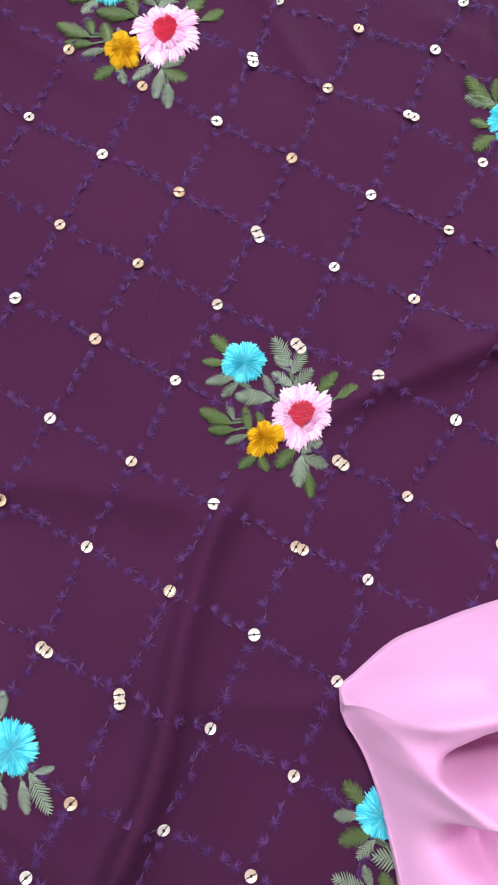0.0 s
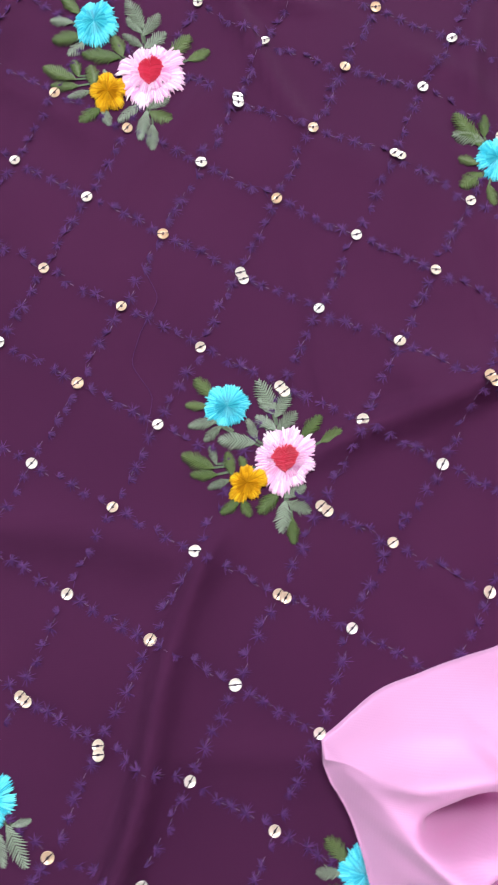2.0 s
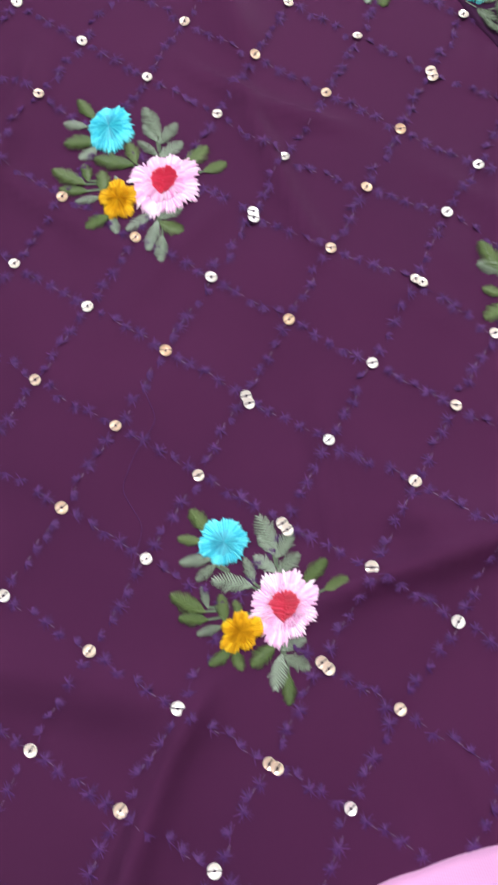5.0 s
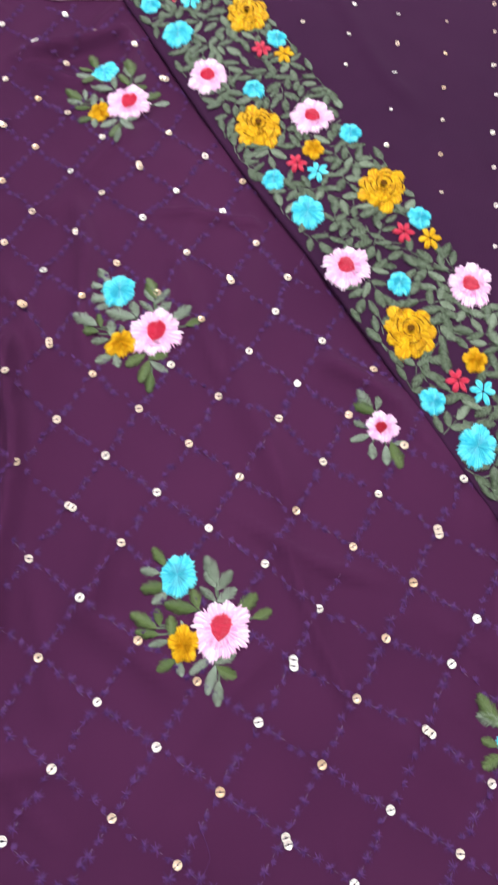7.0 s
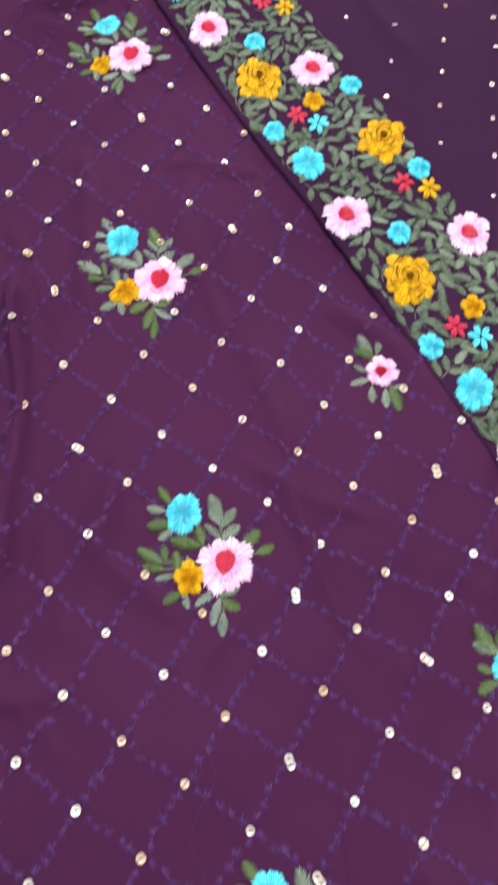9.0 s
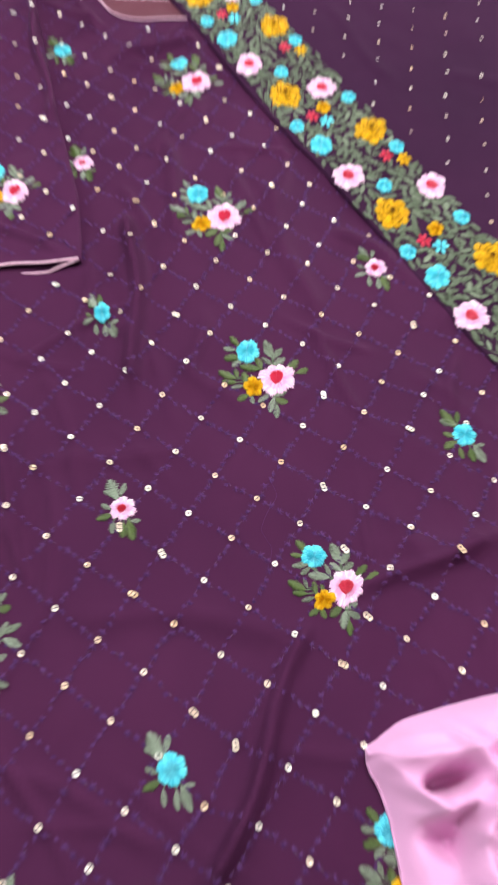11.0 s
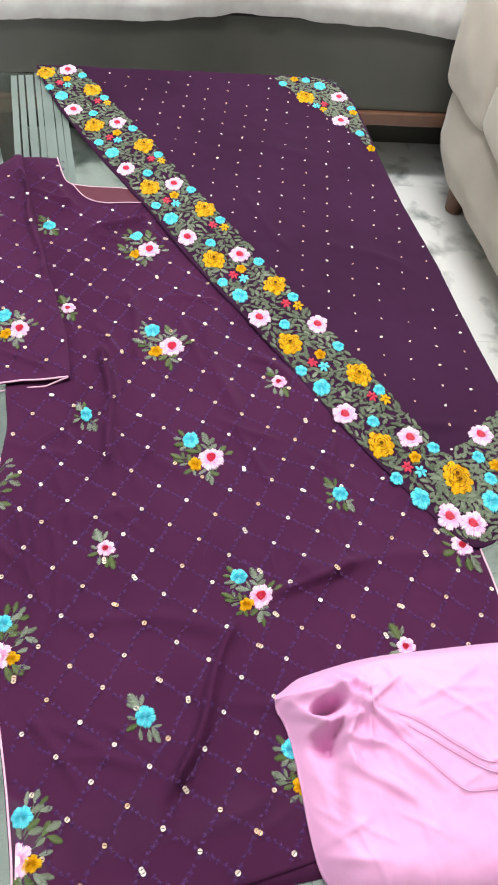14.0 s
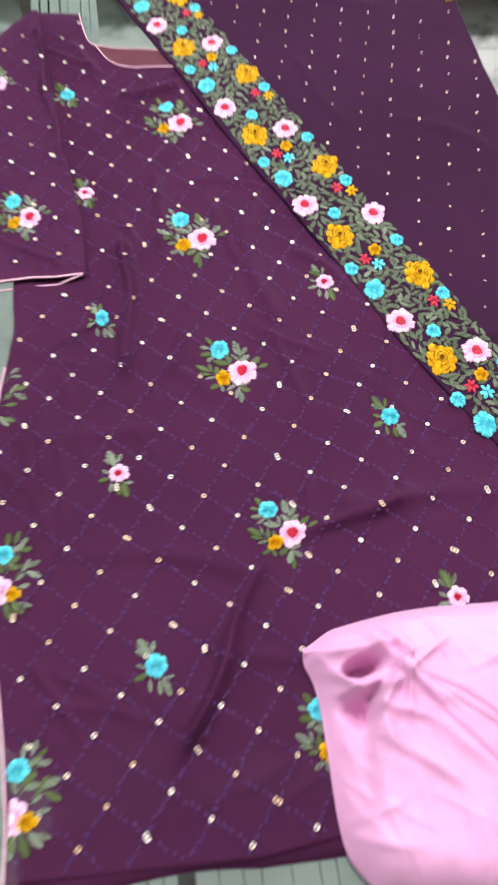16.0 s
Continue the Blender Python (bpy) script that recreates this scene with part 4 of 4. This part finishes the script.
def running_stitch(bm, zf, x, y, x2, y2):
    w = Vector((-(y2 - y), x2 - x, 0)).normalized() * 0.00014
    p, q = Vector((x, y, zf(x, y) + 0.0007)), Vector((x2, y2, zf(x2, y2) + 0.0007))
    quad(bm, [p - w, q - w, q + w, p + w])


sprigs, stitches = bmesh.new(), bmesh.new()
rnd = random.Random(8)
for m in range(-17, 16):
    for n in range(-16, 28):
        x, y = sewn(m, n)
        zf = cloth_at(x, y)
        if zf and not under_scarf(x, y) and not in_flower(x, y):
            me = SEQUIN_PAIR if rnd.random() < 0.16 else SEQUIN_MESH
            share("sequin", me, kurta, laid(zf, x, y, rnd.uniform(-0.6, 0.6), 0.0004, rnd.uniform(0.94, 1.06), (rnd.gauss(0, 0.10), rnd.gauss(0, 0.10))))
        for m2, n2 in ((m + 1, n), (m, n + 1)):
            x2, y2 = sewn(m2, n2)
            way = math.atan2(y2 - y, x2 - x)
            for s in (0.16, 0.33, 0.50, 0.67, 0.84):
                px, py = x + (x2 - x) * s + rnd.gauss(0, 0.0007), y + (y2 - y) * s + rnd.gauss(0, 0.0007)
                zf = cloth_at(px, py)
                if zf and not under_scarf(px, py) and not in_flower(px, py):
                    sprig(sprigs, zf, px, py, way + rnd.choice((1.2, -1.2)), rnd)
                    if rnd.random() < 0.6:
                        qx, qy = px + (x2 - x) * 0.10, py + (y2 - y) * 0.10
                        running_stitch(stitches, zf, px + (x2 - x) * 0.05, py + (y2 - y) * 0.05, qx, qy)
tagged(part("running_stitch", stitches, LILAC, kurta, "pale lilac stitches between the sprigs"), kind="stuff")
tagged(part("sprig_embroidery", sprigs, VIOLET, kurta, "tiny violet embroidered sprigs in slanting rows"), kind="stuff")


line = smooth_line([(-0.060, 0.092), (-0.052, 0.075), (-0.061, 0.060), (-0.066, 0.045), (-0.056, 0.030), (-0.060, 0.012)], 40)
tube("loose_thread", [(x, y, kurta_z(x, y) + 0.0004) for x, y in line], 0.00012, VIOLET, kurta, "fine loose thread", sides=5)


# ---- the scarf ----
scarf = tagged(new("scarf"), "plum chiffon dupatta with a broad flowered border, spread beside the kurta", "scarf")
SCARF_LEFT = eased([(0.058, 0.262), (0.075, 0.240), (0.093, 0.228), (0.136, 0.192), (0.23, 0.125), (0.325, 0.069), (0.393, 0.028), (0.444, -0.004), (0.527, -0.058), (0.608, -0.107), (0.70, -0.160), (0.80, -0.222), (0.866, -0.262), (1.0, -0.336), (1.145, -0.394)])
SCARF_LEFT = [(y, x + 0.004 * min(max((y - 0.10) / 0.05, 0), 1)) for y, x in SCARF_LEFT]
SCARF_RIGHT = eased([(0.058, 0.275), (0.09, 0.330), (0.13, 0.380), (0.284, 0.364), (0.392, 0.345), (0.579, 0.317), (0.725, 0.288), (0.885, 0.264), (1.0, 0.250), (1.07, 0.240), (1.12, 0.214), (1.145, 0.182)])


def over_edge(x, y):
    if y > 1.135 or (y > 0.14 and x > curve_at(SCARF_RIGHT, y) - 0.004):
        return 0.06, (0.01 if y < 1.135 else 0.0), (0.045 if y > 1.135 else 0.0)
    return 0.0035, 0.0, 0.0


sheet("scarf_body", scarf_z, 0.058, 1.145, SCARF_LEFT, SCARF_RIGHT, SCARF, scarf, "plum body cloth of the dupatta", step=0.005, hang=over_edge)

ALONG = Vector((0.5098, -0.8603))
ACROSS = Vector((0.8603, 0.5098))
START = Vector((0.0215, 0.442))
PERIOD = 0.2104
# one repeat of the border: kind, how far along, how far across
REPEAT = [("pink", 0.0, 0.0), ("blue_small", 0.0285, 0.0262), ("rose", 0.0654, 0.0097), ("gold", 0.1045, 0.036), ("red", 0.111, 0.0178), ("blue_star", 0.1256, 0.0273),
          ("blue_small", 0.1167, -0.0058), ("blue", 0.1562, 0.0005), ("pink", 0.0760, 0.0520), ("blue_small", 0.1055, 0.0683), ("rose", 0.1628, 0.0609),
          ("blue_small", 0.1993, 0.0693), ("red", 0.2037, 0.0526), ("gold_star", 0.0068, 0.0661)]
FLOWERS = []


def border_flower(kind, x, y, rnd, squash=1.0):
    FLOWERS.append((x, y, {"rose": 0.0185, "pink": 0.0165, "blue": 0.0135}.get(kind, 0.0095)))
    turn = rnd.choice((0, math.pi)) + rnd.uniform(-0.25, 0.25)
    m = laid(scarf_z, x, y, turn, 0.0008, {"pink": 1.10, "blue": 1.22, "blue_small": 1.06}.get(kind, 1.0)) @ Matrix.Diagonal((0.96, 1.15, 1, 1))
    if kind == "pink":
        share("pink_flower", rnd.choice(PINK_MESH), scarf, m)
        share("red_centre", rnd.choice(HEART), scarf, laid(scarf_z, x, y, 1.0, 0.0016, 1.05))
    elif kind == "rose":
        share("gold_rose", rnd.choice(ROSE_MESH), scarf, m)
    else:
        me = {"blue": BLUE_MESH[0], "blue_small": BLUE_SMALL, "gold": GOLD_MESH[0], "red": RED_SMALL, "blue_star": BLUE_STAR, "gold_star": GOLD_STAR}[kind]
        share({"blue": "blue_flower", "blue_small": "blue_flower", "gold": "gold_flower", "red": "red_flower", "blue_star": "blue_flower", "gold_star": "gold_flower"}[kind], me, scarf, m)


rnd = random.Random(21)
for k in range(-4, 3):
    for kind, s, d in REPEAT:
        if k == 0 and d == 0.0520:
            s, d = 0.053, 0.069
        p = START + ALONG * (s + k * PERIOD) + ACROSS * d
        if p.y > 1.135 or p.y < 0.105 + 0.02 * (d > 0.05) or (k == 2 and s > 0.02) or (p - Vector((0.25, 0.1))).length < 0.02:
            continue
        border_flower(kind, p.x, p.y, rnd)


def band_one(x, y):
    d = Vector((x, y)) - START
    a = d.dot(ACROSS)
    return -0.019 < a < 0.079 and 0.085 < y < 1.138 and x > curve_at(SCARF_LEFT, y) + 0.0015


CORNER_FLOWERS = [('pink', 0.241, 0.1), ('pink', 0.268, 0.089), ('pink', 0.31, 0.227), ('blue_small', 0.298, 0.191), ('blue', 0.299, 0.122), ('blue_small', 0.306, 0.156), ('rose', 0.262, 0.161), ('gold', 0.317, 0.176)]
FAR_FLOWERS = [('pink', 0.214, 1.069), ('pink', 0.207, 0.982), ('rose', 0.146, 1.065), ('blue_small', 0.104, 1.11), ('blue', 0.179, 1.109), ('blue_small', 0.234, 1.029), ('blue_small', 0.239, 0.942), ('blue_star', 0.165, 1.035), ('gold', 0.235, 1.013), ('red', 0.181, 1.042), ('gold_star', 0.178, 1.022), ('gold', 0.129, 1.132), ('blue_small', 0.152, 1.129), ('gold', 0.254, 0.894)]

# the border turns the corner, and comes back at the far end
for kind, x, y in CORNER_FLOWERS:
    border_flower(kind, x, y, rnd)
for kind, x, y in FAR_FLOWERS:
    border_flower(kind, x, y, rnd)


def band_two(x, y):
    e = Vector((x - 0.264, y - 0.201))
    return x > 0.225 and e.dot(Vector((-0.66, 0.75))) < 0.0 and 0.066 < y and curve_at(SCARF_LEFT, max(y, 0.06)) + 0.004 < x < curve_at(SCARF_RIGHT, max(y, 0.06)) - 0.003


def band_three(x, y):
    e = Vector((x - 0.073, y - 1.146)).dot(Vector((0.8187, 0.5742)))
    return e > 0.004 and 0.86 < y < 1.14 and x < curve_at(SCARF_RIGHT, y) - 0.004


def free(x, y, used, gap):
    return all(math.hypot(x - a, y - b) > r * 0.93 for a, b, r in FLOWERS) and all((x - a) ** 2 + (y - b) ** 2 > gap * gap for a, b in used)


def leaves_in(test, x0, x1, y0, y1, tries, joined):
    """Fills a band with leaves that fan out along curling stalks, where no flower is."""
    rnd = random.Random(int(1000 * x1))
    used, made, stalks = [], 0, []
    bm = bmesh.new()
    for _ in range(tries):
        x, y, way = rnd.uniform(x0, x1), rnd.uniform(y0, y1), rnd.uniform(0, 6.28)
        if not test(x, y) or not free(x, y, used, 0.0054):
            continue
        bend = rnd.uniform(-0.35, 0.35)
        for step in range(rnd.choice((1, 2, 3))):
            before = made
            for side in (0.85, -0.85) if step else (0.0,):
                a = way + side + rnd.uniform(-0.15, 0.15)
                long = rnd.uniform(0.0118, 0.0158)
                cx, cy = x + long * 0.56 * math.cos(a), y + long * 0.56 * math.sin(a)
                if not test(cx, cy) or not test(x + long * math.cos(a), y + long * math.sin(a)) or not free(cx, cy, used, 0.0053):
                    continue
                m = laid(scarf_z, cx, cy, a, 0.0003 + rnd.uniform(0, 0.0008), long, (rnd.gauss(0, 0.07), rnd.gauss(0, 0.07))) @ pose(-0.5, 0, 0)
                me = rnd.choice(BORDER_LEAF)
                if made < 300 and not joined:
                    share("leaf", me, scarf, m)
                else:
                    old = len(bm.verts)
                    bm.from_mesh(me)
                    bm.verts.ensure_lookup_table()
                    for v in bm.verts[old:]:
                        v.co = m @ v.co
                made += 1
                used.append((cx, cy))
            if made > before:
                stalks.append((x, y, way))
            way += bend
            x, y = x - 0.0072 * math.cos(way), y - 0.0072 * math.sin(way)
            if not test(x, y) or any(math.hypot(x - fx, y - fy) < fr for fx, fy, fr in FLOWERS):
                break
    # thin stalks between the leaves
    for x, y, a in stalks:
        e = (x - 0.0062 * math.cos(a), y - 0.0062 * math.sin(a))
        if test(*e):
            w = Vector((-math.sin(a), math.cos(a), 0)) * 0.00035
            p, q = Vector((x, y, scarf_z(x, y) + 0.0008)), Vector((*e, scarf_z(*e) + 0.0008))
            quad(bm, [p - w, q - w, q + w, p + w])
    tagged(part("foliage", bm, LEAF_MIX, scarf, "sage and olive stitched leaves of the border"), kind="stuff")


leaves_in(band_one, -0.42, 0.30, 0.08, 1.14, 22000, False)
leaves_in(band_two, 0.22, 0.40, 0.06, 0.30, 4500, True)
leaves_in(band_three, 0.06, 0.27, 0.86, 1.14, 4500, True)

rnd = random.Random(5)
for i in range(-14, 10):
    for j in range(-4, 34):
        y = 0.0158 + j * 0.0374 - i * 0.009 + rnd.gauss(0, 0.0012)
        x = 0.1407 + i * 0.0403 + (y - 0.6) * 0.1022 + 0.021 * (y - 0.6) ** 2 + rnd.gauss(0, 0.0010)
        if 0.10 < y < 1.13 and curve_at(SCARF_LEFT, y) + 0.004 < x < curve_at(SCARF_RIGHT, y) - 0.004:
            d = (Vector((x, y)) - START).dot(ACROSS)
            if d > 0.084 and not band_two(x, y) and not band_three(x, y) and rnd.random() < 0.93:
                share("sequin", SEQUIN_MESH, scarf, laid(scarf_z, x, y, rnd.uniform(-0.6, 0.6), 0.0003, rnd.uniform(0.55, 0.86), (rnd.gauss(0, 0.22), rnd.gauss(0, 0.22))))


# ---- the pink trousers ----
trousers = tagged(new("trousers"), "folded pale pink satin trousers piled on the kurta", "trousers")
PILE_LOW = eased([(0.009, -0.127), (0.017, -0.142), (0.025, -0.162), (0.029, -0.19), (0.031, -0.225), (0.034, -0.262), (0.043, -0.285), (0.065, -0.308), (0.10, -0.316), (0.20, -0.318), (0.37, -0.318)])
PILE_HIGH = eased([(0.009, -0.118), (0.033, -0.099), (0.069, -0.088), (0.10, -0.080), (0.13, -0.075), (0.243, -0.064), (0.37, -0.058)])
SEAMS = [[(0.094, -0.135), (0.111, -0.149), (0.138, -0.160), (0.199, -0.203), (0.37, -0.186)],
         [(0.103, -0.147), (0.143, -0.173), (0.202, -0.211), (0.37, -0.204)],
         [(0.098, -0.151), (0.126, -0.179), (0.175, -0.225), (0.37, -0.216)]]


def above_line(line, x, y):
    """How far (x, y) lies above an edge line, in metres."""
    return (y - float(np.interp(x, [p[0] for p in line], [p[1] for p in line]))) * 0.75


def step_up(d, soft):
    return 0.5 + 0.5 * math.tanh(d / soft)


def pile_z(x, y, d):
    up = 1 - math.exp(-((max(d, 0) / 0.016) ** 1.2))
    z = 0.004 + 0.044 * up
    z += 0.008 * step_up((x - 0.16) + (y + 0.2) * 0.4, 0.06) * up
    for line in SEAMS:
        z += 0.0036 * step_up(above_line(line, x, y), 0.0009) * step_up(x - 0.100 + (y + 0.15) * 0.6, 0.007) * up
    z += up * (0.0045 * noise.noise((x * 13 + y * 6, y * 15, 1.1)) + 0.0022 * noise.noise((x * 42, y * 30, 6.1)) + 0.0007 * noise.noise((x * 110, y * 80, 2.1)))
    # the mouth of a rolled leg, and the hollow below its lip
    s, d2 = (x - 0.058) * 0.96 + (y + 0.139) * 0.28, (y + 0.139) * 0.96 - (x - 0.058) * 0.28
    z -= 0.044 * math.exp(-((s / 0.0155) ** 2 + (d2 / 0.0074) ** 2) ** 1.9)
    wall = 0.071 + 0.35 * (y + 0.163) if y > -0.175 else 0.0668 - 0.12 * (-0.175 - y)
    side = (x - wall + 0.006) / (0.0045 if x > wall - 0.006 else 0.024)
    z -= 0.042 * math.exp(-side * side) * step_up(-(y + 0.1595 - 0.25 * (x - 0.052)), 0.0025) * step_up(y + 0.186 - 0.35 * (0.066 - x), 0.007) * up
    edge = wall - x + 0.003 * math.sin(y * 70) + 0.004 * noise.noise((0.3, y * 40, 2.2))
    z -= 0.015 * step_up(edge, 0.0055) * step_up(-(y + 0.172), 0.006) * step_up(y + 0.255, 0.016) * up
    z += 0.0025 * math.exp(-((edge + 0.012) / 0.009) ** 2) * step_up(-(y + 0.168), 0.006) * step_up(y + 0.262, 0.016) * up
    for r in PILE_FOLDS:
        z += ridge(x, y, *r) * up
    return TOP + 0.006 + max(z, 0.002)


PILE_FOLDS = [(0.034, -0.148, 0.052, -0.156, 0.012, 0.0050), (0.052, -0.156, 0.069, -0.152, 0.012, 0.0050), (0.040, -0.125, 0.072, -0.116, 0.009, 0.006), (0.074, -0.118, 0.089, -0.136, 0.011, 0.0055),
              (0.090, -0.140, 0.076, -0.160, 0.008, 0.005), (0.074, -0.165, 0.076, -0.186, 0.007, 0.006), (0.076, -0.188, 0.106, -0.212, 0.006, 0.005),
              (0.093, -0.128, 0.091, -0.160, 0.006, 0.004), (0.088, -0.168, 0.140, -0.205, 0.004, 0.006), (0.034, -0.235, 0.060, -0.255, 0.005, 0.006), (0.040, -0.268, 0.070, -0.270, 0.005, 0.006),
              (0.10, -0.102, 0.155, -0.096, 0.0025, 0.005), (0.15, -0.135, 0.20, -0.112, 0.002, 0.006), (0.098, -0.150, 0.125, -0.170, 0.003, 0.004),
              (0.150, -0.255, 0.160, -0.305, 0.003, 0.009), (0.20, -0.25, 0.21, -0.31, 0.003, 0.008), (0.110, -0.098, 0.122, -0.122, 0.003, 0.004),
              (0.072, -0.166, 0.092, -0.174, 0.007, 0.0055), (0.095, -0.144, 0.112, -0.132, 0.005, 0.0035), (0.094, -0.148, 0.106, -0.160, 0.005, 0.0035), (0.088, -0.120, 0.098, -0.140, 0.006, 0.004),
              (0.073, -0.192, 0.113, -0.222, 0.006, 0.0045), (0.031, -0.223, 0.058, -0.239, 0.004, 0.004), (0.033, -0.195, 0.056, -0.215, 0.003, 0.005), (0.038, -0.262, 0.060, -0.250, 0.005, 0.005),
              (0.020, -0.133, 0.034, -0.146, 0.004, 0.004), (0.022, -0.116, 0.050, -0.112, 0.004, 0.005), (0.125, -0.098, 0.175, -0.108, 0.002, 0.004), (0.18, -0.090, 0.24, -0.10, 0.002, 0.005), (0.044, -0.200, 0.058, -0.232, 0.003, 0.005), (0.100, -0.235, 0.112, -0.285, 0.003, 0.008)]
wrinkle = random.Random(19)
for _ in range(46):
    wx, wy, wa, wl = wrinkle.uniform(0.03, 0.32), wrinkle.uniform(-0.30, -0.075), wrinkle.gauss(-0.5, 0.6), wrinkle.uniform(0.015, 0.06)
    PILE_FOLDS.append((wx, wy, wx + wl * math.cos(wa), wy + wl * math.sin(wa), wrinkle.uniform(0.0008, 0.0020), wrinkle.uniform(0.0025, 0.007)))
bm = bmesh.new()
rim = np.concatenate([smooth_line([(x, curve_at(k, x)) for x in np.linspace(0.009, 0.37, 200)], 500) for k in (PILE_LOW, PILE_HIGH)])
grid = []
for j in range(231):
    s = (j / 230) ** 1.25
    x = 0.009 + 0.361 * s
    a, b = curve_at(PILE_LOW, x), curve_at(PILE_HIGH, x)
    col = []
    for i in range(161):
        y = a + (b - a) * i / 160
        d = float(np.min(np.hypot(rim[:, 0] - x, rim[:, 1] - y)))
        col.append(bm.verts.new((x, y, pile_z(x, y, d))))
    grid.append(col)
for a, b in zip(grid, grid[1:]):
    for k in range(160):
        bm.faces.new((a[k], b[k], b[k + 1], a[k + 1]))
for v in bmesh.ops.extrude_edge_only(bm, edges=[e for e in bm.edges if e.is_boundary])["geom"]:
    if isinstance(v, bmesh.types.BMVert):
        v.co.z = TOP + 0.001
bmesh.ops.recalc_face_normals(bm, faces=bm.faces)
part("folded_cloth", bm, PINK_CLOTH, trousers, "soft folded pink satin", smooth=True)

# stitched edges of the turned hems
for line in SEAMS:
    pts = []
    for x, y in smooth_line(line, 70)[8:]:
        d = float(np.min(np.hypot(rim[:, 0] - x, rim[:, 1] - y)))
        pts.append((x, y, pile_z(x, y, d) + 0.0016))
    tube("hem_edge", [(x, y + 0.0004, z - 0.0016) for x, y, z in pts], 0.0008, PINK_CLOTH, trousers, "turned stitched hem")

# ---- floor slabs ----
slab = mesh_of("slab", boxed(-0.4496, -0.2996, -0.02, 0.4496, 0.2996, 0.0, bevel=0.0006), MARBLE)
for i in range(-4, 4):
    for j in range(-4, 6):
        share("slab", slab, floor, pose(0.78 + i * 0.9, 0.545 + j * 0.6, 0))
